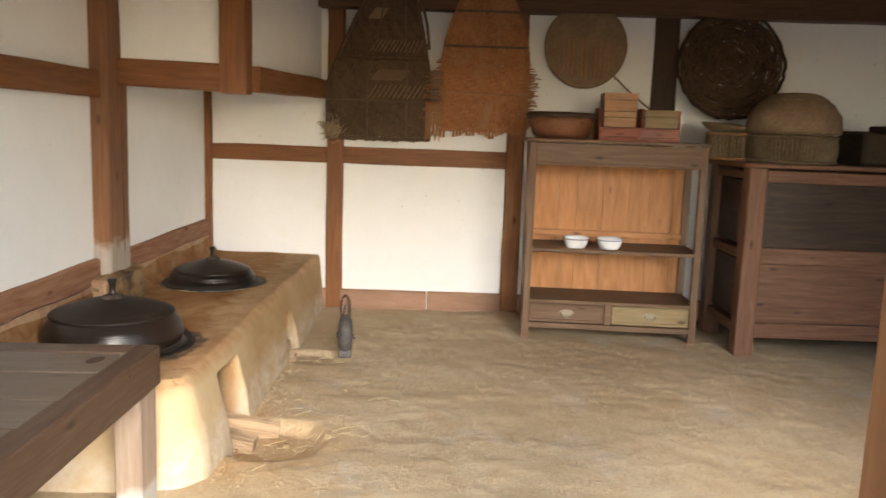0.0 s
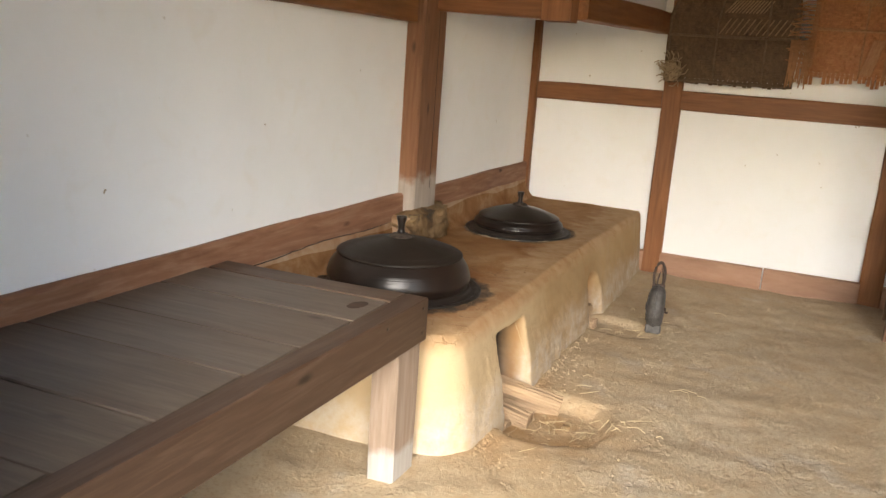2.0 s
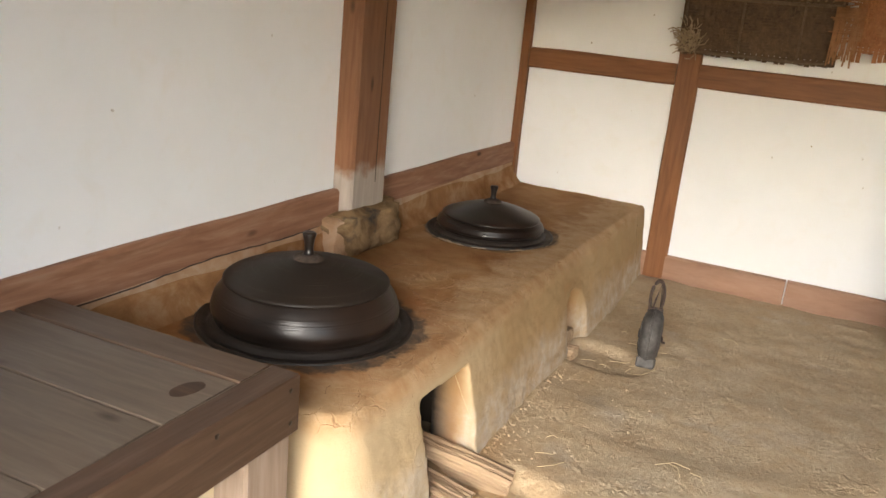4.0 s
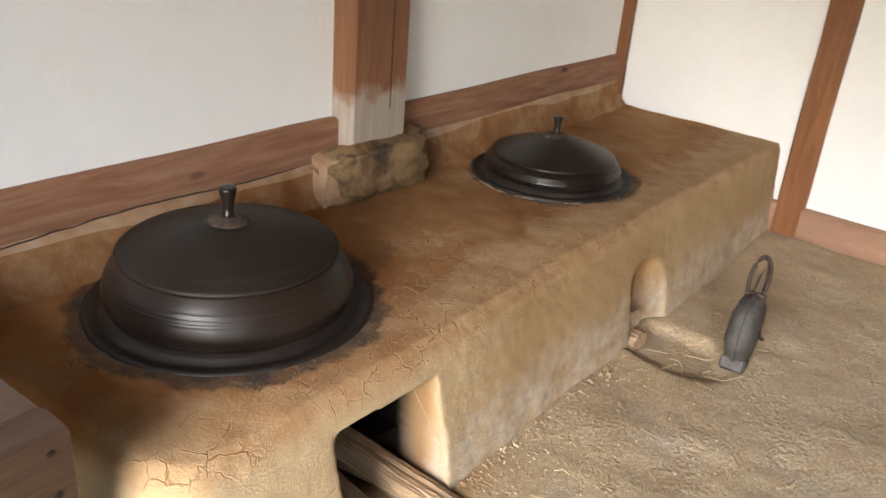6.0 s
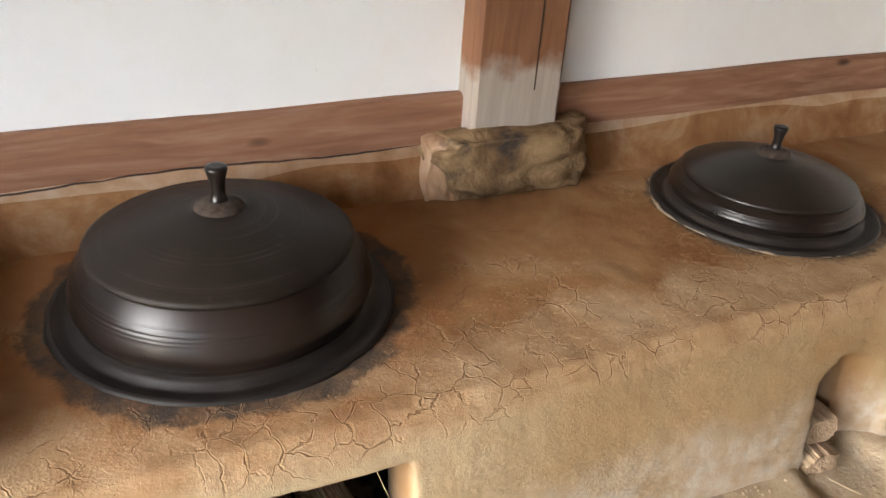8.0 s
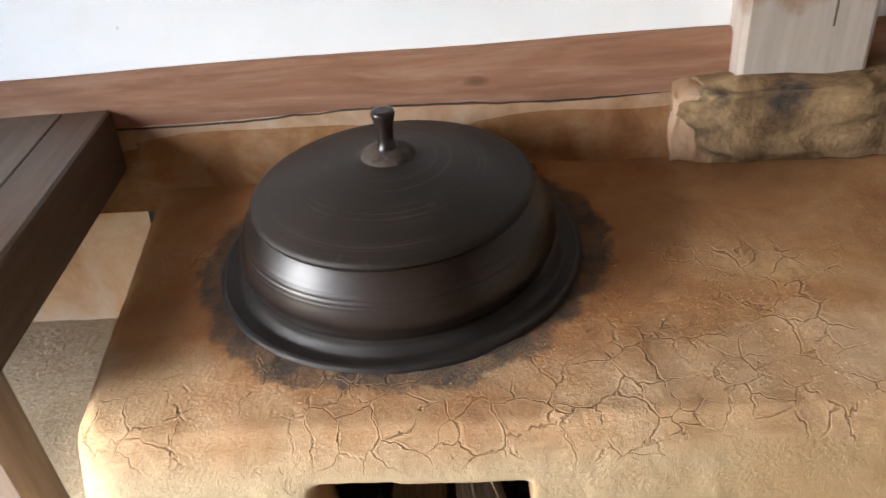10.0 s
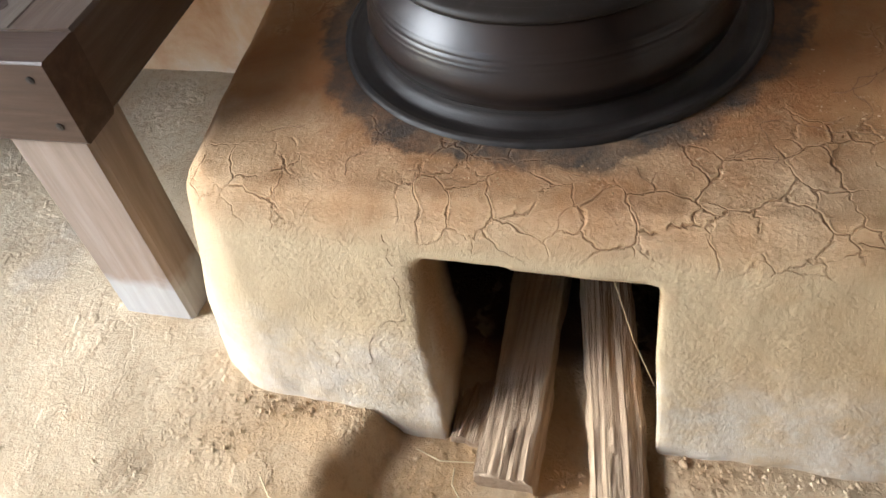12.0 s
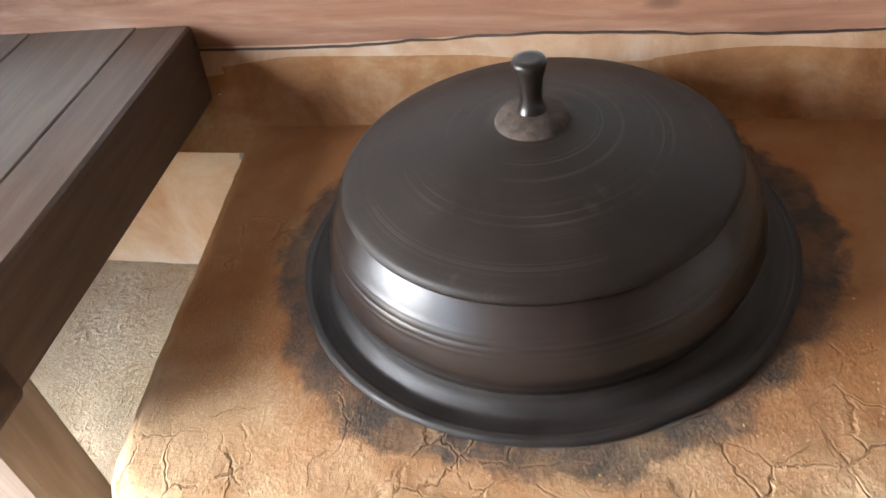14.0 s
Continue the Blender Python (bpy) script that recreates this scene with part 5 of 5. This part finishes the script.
# ---- baskets on the chest ----
def round_basket(at, r, h, dome, mats, label, seed):
    b = thing("lidded_basket", pose(*at), label, "basket", "baskets on the chest")
    rnd = random.Random(seed)
    part("lining", lathe([(0.0, 0.0), (r - 0.014, 0.0), (r - 0.010, h), (r - 0.02, h), (0.0, h - 0.01)], 48), mats[0], b, smooth=True)
    n = int(r * 250)
    body = bmesh.new()
    for i in range(n):
        a = 2 * math.pi * i / n
        pts = [((r - 0.004 + 0.012 * math.sin(math.pi * j / 6)) * math.cos(a), (r - 0.004 + 0.012 * math.sin(math.pi * j / 6)) * math.sin(a), 0.003 + (h - 0.006) * j / 6) for j in range(7)]
        tube(pts, r * 3.0 / n, 5, body)
    ob = part("stake_weave", body, mats[0], b, smooth=True)
    ob["kind"] = "stuff"
    for z in (0.012, h - 0.012):
        part("rim", tube([((r + 0.008) * math.cos(2 * math.pi * i / 48), (r + 0.008) * math.sin(2 * math.pi * i / 48), z) for i in range(49)], 0.011, 6), mats[1], b, smooth=True)
    if dome:
        lid = part("lid", lathe([(r - 0.02, h + 0.004), (r + 0.018, h + 0.004), (r + 0.03, h + 0.03), (r + 0.022, h + dome * 0.45), (r * 0.86, h + dome * 0.78), (r * 0.55, h + dome * 0.95), (0.0, h + dome)], 64), mats[2], b, "domed straw lid", smooth=True)
        strands = bmesh.new()
        for _ in range(420):
            a, u = rnd.uniform(0, 6.283), rnd.uniform(0.05, 1.0)
            pts = []
            for k in range(4):
                uu, aa = min(1, u + 0.03 * k), a + 0.10 * k * rnd.uniform(0.6, 1.2)
                rr = (r + 0.03) * uu ** 0.8
                zz = h + dome * (1 - uu ** 3.4) * 0.99 + 0.012
                pts.append((rr * math.cos(aa), rr * math.sin(aa), zz))
            tube(pts, 0.005, 4, strands)
        ob = part("straw_thatch", strands, mats[2], lid)
        ob["kind"] = "stuff"
    return b


round_basket((4.345, 4.66, 1.314), 0.285, 0.195, 0.275, (STRAW_OLIVE, STRAW_OLIVE, STRAW_GREY), "large round basket with a domed straw lid", 1)
round_basket((3.985, 4.87, 1.314), 0.155, 0.20, 0.0, (STRAW_OLIVE, STRAW_RUST, STRAW_OLIVE), "small round grey wicker basket", 2)
tray = lathe([(0.0, 0.0), (0.13, 0.0), (0.175, 0.025), (0.19, 0.05), (0.178, 0.05), (0.12, 0.018), (0.0, 0.013)], 40)
for v in tray.verts:
    v.co.z += 0.012 * noise.noise(v.co * 7)
ob = part("straw_dish", tray, STRAW_OLIVE, smooth=True)
ob.matrix_basis = pose(3.955, 4.86, 1.522, 3, 2, 0)
tagged(ob, "shallow woven straw dish lying on the small basket", "dish")
dk = thing("dark_basket", pose(4.99, 4.62, 1.314, 0, 0, 4), "dark square wicker box with a flat lid", "basket", "baskets on the chest")
part("basket_body", box(-0.25, 0.38, -0.15, 0.2, 0.0, 0.235, 0.02), STRAW_RIM, dk)
part("lid", box(-0.02, 0.38, -0.16, 0.21, 0.237, 0.275, 0.012), TIMBER_SOOT, dk)


# ---- hand blower before the second fire mouth ----
METAL = plain("grey_cast_metal", (0.075, 0.07, 0.066), 0.65, 0.2, 0.5, 25)
RUST = plain("dark_rusty_metal", (0.07, 0.05, 0.04), 0.6, 0.5, 0.4, 30)


def blower():
    b = thing("hand_blower", pose(1.305, 3.985, -0.02, -20, 0, 6) @ Matrix.Diagonal((0.85, 1.0, 1.05, 1.0)), "old grey cast-metal hand-cranked fire blower on the floor", "blower")
    part("foot", box(-0.05, 0.05, -0.045, 0.05, 0.0, 0.05, 0.008), METAL, b)
    case = lathe([(0.0, -0.055), (0.05, -0.055), (0.09, -0.05), (0.112, -0.036), (0.12, -0.012), (0.12, 0.012), (0.112, 0.036), (0.09, 0.05), (0.05, 0.055), (0.0, 0.055)], 40)
    case.transform(pose(0, 0.01, 0.145, 0, 90, 0))
    case_ob = part("fan_case", case, METAL, b, smooth=True)
    rim = lathe([(0.118, -0.006), (0.126, -0.004), (0.126, 0.004), (0.118, 0.006)], 40)
    rim.transform(pose(0, 0.01, 0.145, 0, 90, 0))
    part("flange", rim, METAL, case_ob)
    for a in range(5):
        hole = lathe([(0.0, 0.0), (0.021, 0.0), (0.021, 0.003), (0.0, 0.003)], 14)
        hole.transform(pose(-0.0545, 0.01 + 0.06 * math.cos(a * 1.257), 0.145 + 0.06 * math.sin(a * 1.257), 0, -90, 0))
        part("air_hole", hole, IRON, case_ob)
    part("crank", tube([(0.04, 0.01, 0.145), (0.06, 0.01, 0.145), (0.062, 0.03, 0.125), (0.08, 0.03, 0.125)], 0.006, 8), RUST, b)
    loop = []
    for k in range(19):
        a = radians(-30 + 240 * k / 18)
        loop.append((-0.005 + 0.034 * math.cos(a), 0.01 + 0.02 * math.cos(a), 0.315 + 0.075 * math.sin(a)))
    part("handle", tube([(0.03, 0.02, 0.25)] + loop + [(-0.035, 0.0, 0.25)], 0.009, 8), RUST, b)
    part("handle_bar", tube([(0.02, 0.03, 0.255), (0.018, 0.045, 0.31), (0.004, 0.045, 0.375), (-0.012, 0.04, 0.31), (-0.02, 0.03, 0.255)], 0.006, 8), RUST, b)
    part("hub", tube([(-0.05, 0.01, 0.145), (-0.068, 0.01, 0.145)], 0.02, 14), METAL, b)
    part("clamp", box(-0.04, 0.04, -0.005, 0.03, 0.245, 0.272, 0.005), RUST, b)


blower()

# ---- straw and crumbs on the floor ----
STRAW = plain("dry_straw", (0.52, 0.42, 0.24), 0.7)
rnd = random.Random(9)
bm = bmesh.new()
for cx, cy, spread, count in ((1.25, 2.55, 0.16, 26), (1.2, 3.95, 0.12, 14), (1.5, 3.2, 0.7, 14)):
    for _ in range(count):
        x, y, a = cx + rnd.gauss(0, spread), cy + rnd.gauss(0, spread), rnd.uniform(0, 3.14)
        if x < 1.0:
            continue
        s = rnd.uniform(0.03, 0.13)
        z = -pit(x, y) + 0.012
        tube([(x, y, z), (x + s / 2 * math.cos(a), y + s / 2 * math.sin(a), z + 0.006), (x + s * math.cos(a + 0.3), y + s * math.sin(a + 0.3), -pit(x + s * math.cos(a + 0.3), y + s * math.sin(a + 0.3)) + 0.008)], 0.0013, 4, bm)
tagged(part("straw_bits", bm, STRAW), "loose bits of dry straw scattered on the earth floor", "straw", kind="stuff")
bm = bmesh.new()
for _ in range(260):
    near = rnd.random() < 0.6
    x = rnd.uniform(1.0, 1.5) if near else rnd.uniform(1.0, 4.5)
    y = rnd.uniform(1.6, 4.4) if near else rnd.uniform(0.6, 5.0)
    r = rnd.uniform(0.0015, 0.004) * (1.6 if rnd.random() < 0.08 else 1)
    bmesh.ops.create_icosphere(bm, subdivisions=1, radius=r, matrix=pose(x, y, 0.018 * noise.noise((x * 1.1, y * 1.1, 0)) - pit(x, y) + 0.002, rnd.uniform(0, 90), 30, rnd.uniform(0, 90)) @ Matrix.Diagonal((1.3, 1, 0.7, 1)))
tagged(part("earth_crumbs", bm, EARTH), "small crumbs of dry earth on the floor", "earth", kind="stuff")

bm = bmesh.new()
for _ in range(520):
    y = rnd.choice((rnd.uniform(2.05, 2.45), rnd.uniform(2.8, 3.7), rnd.uniform(1.95, 3.1)))
    x = 0.985 + abs(rnd.gauss(0, 0.025)) + (0.12 * rnd.random() if rnd.random() < 0.3 else 0)
    r = rnd.uniform(0.0012, 0.0036) * (2.0 if rnd.random() < 0.05 else 1)
    before = len(bm.verts)
    bmesh.ops.create_icosphere(bm, subdivisions=1, radius=r, matrix=pose(x, y, 0.018 * noise.noise((x * 1.1, y * 1.1, 0)) - pit(x, y), rnd.uniform(0, 90), 30, rnd.uniform(0, 90)) @ Matrix.Diagonal((1.4, 1, 0.6, 1)))
    bm.verts.ensure_lookup_table()
    for v in bm.verts[before:]:
        v.co += noise.noise_vector(v.co * 90) * r * 0.5
tagged(part("clods", bm, EARTH), "crumbled clods of earth along the foot of the hearth", "earth", kind="stuff")
peb = part("pebble", boulder(0.03, 0.024, 0.02, 12.0), STONE, smooth=True)
peb.matrix_basis = pose(1.205, 2.60, -pit(1.205, 2.60) + 0.008)
tagged(peb, "small pale pebble in the ash hollow", "pebble")
web = part("cobweb_thread", tube([(0.90, 2.72, 0.325), (0.93, 2.755, 0.22), (0.95, 2.79, 0.14)], 0.0006, 4), STRAW)
tagged(web, "fine cobweb thread across the fire mouth", "cobweb")
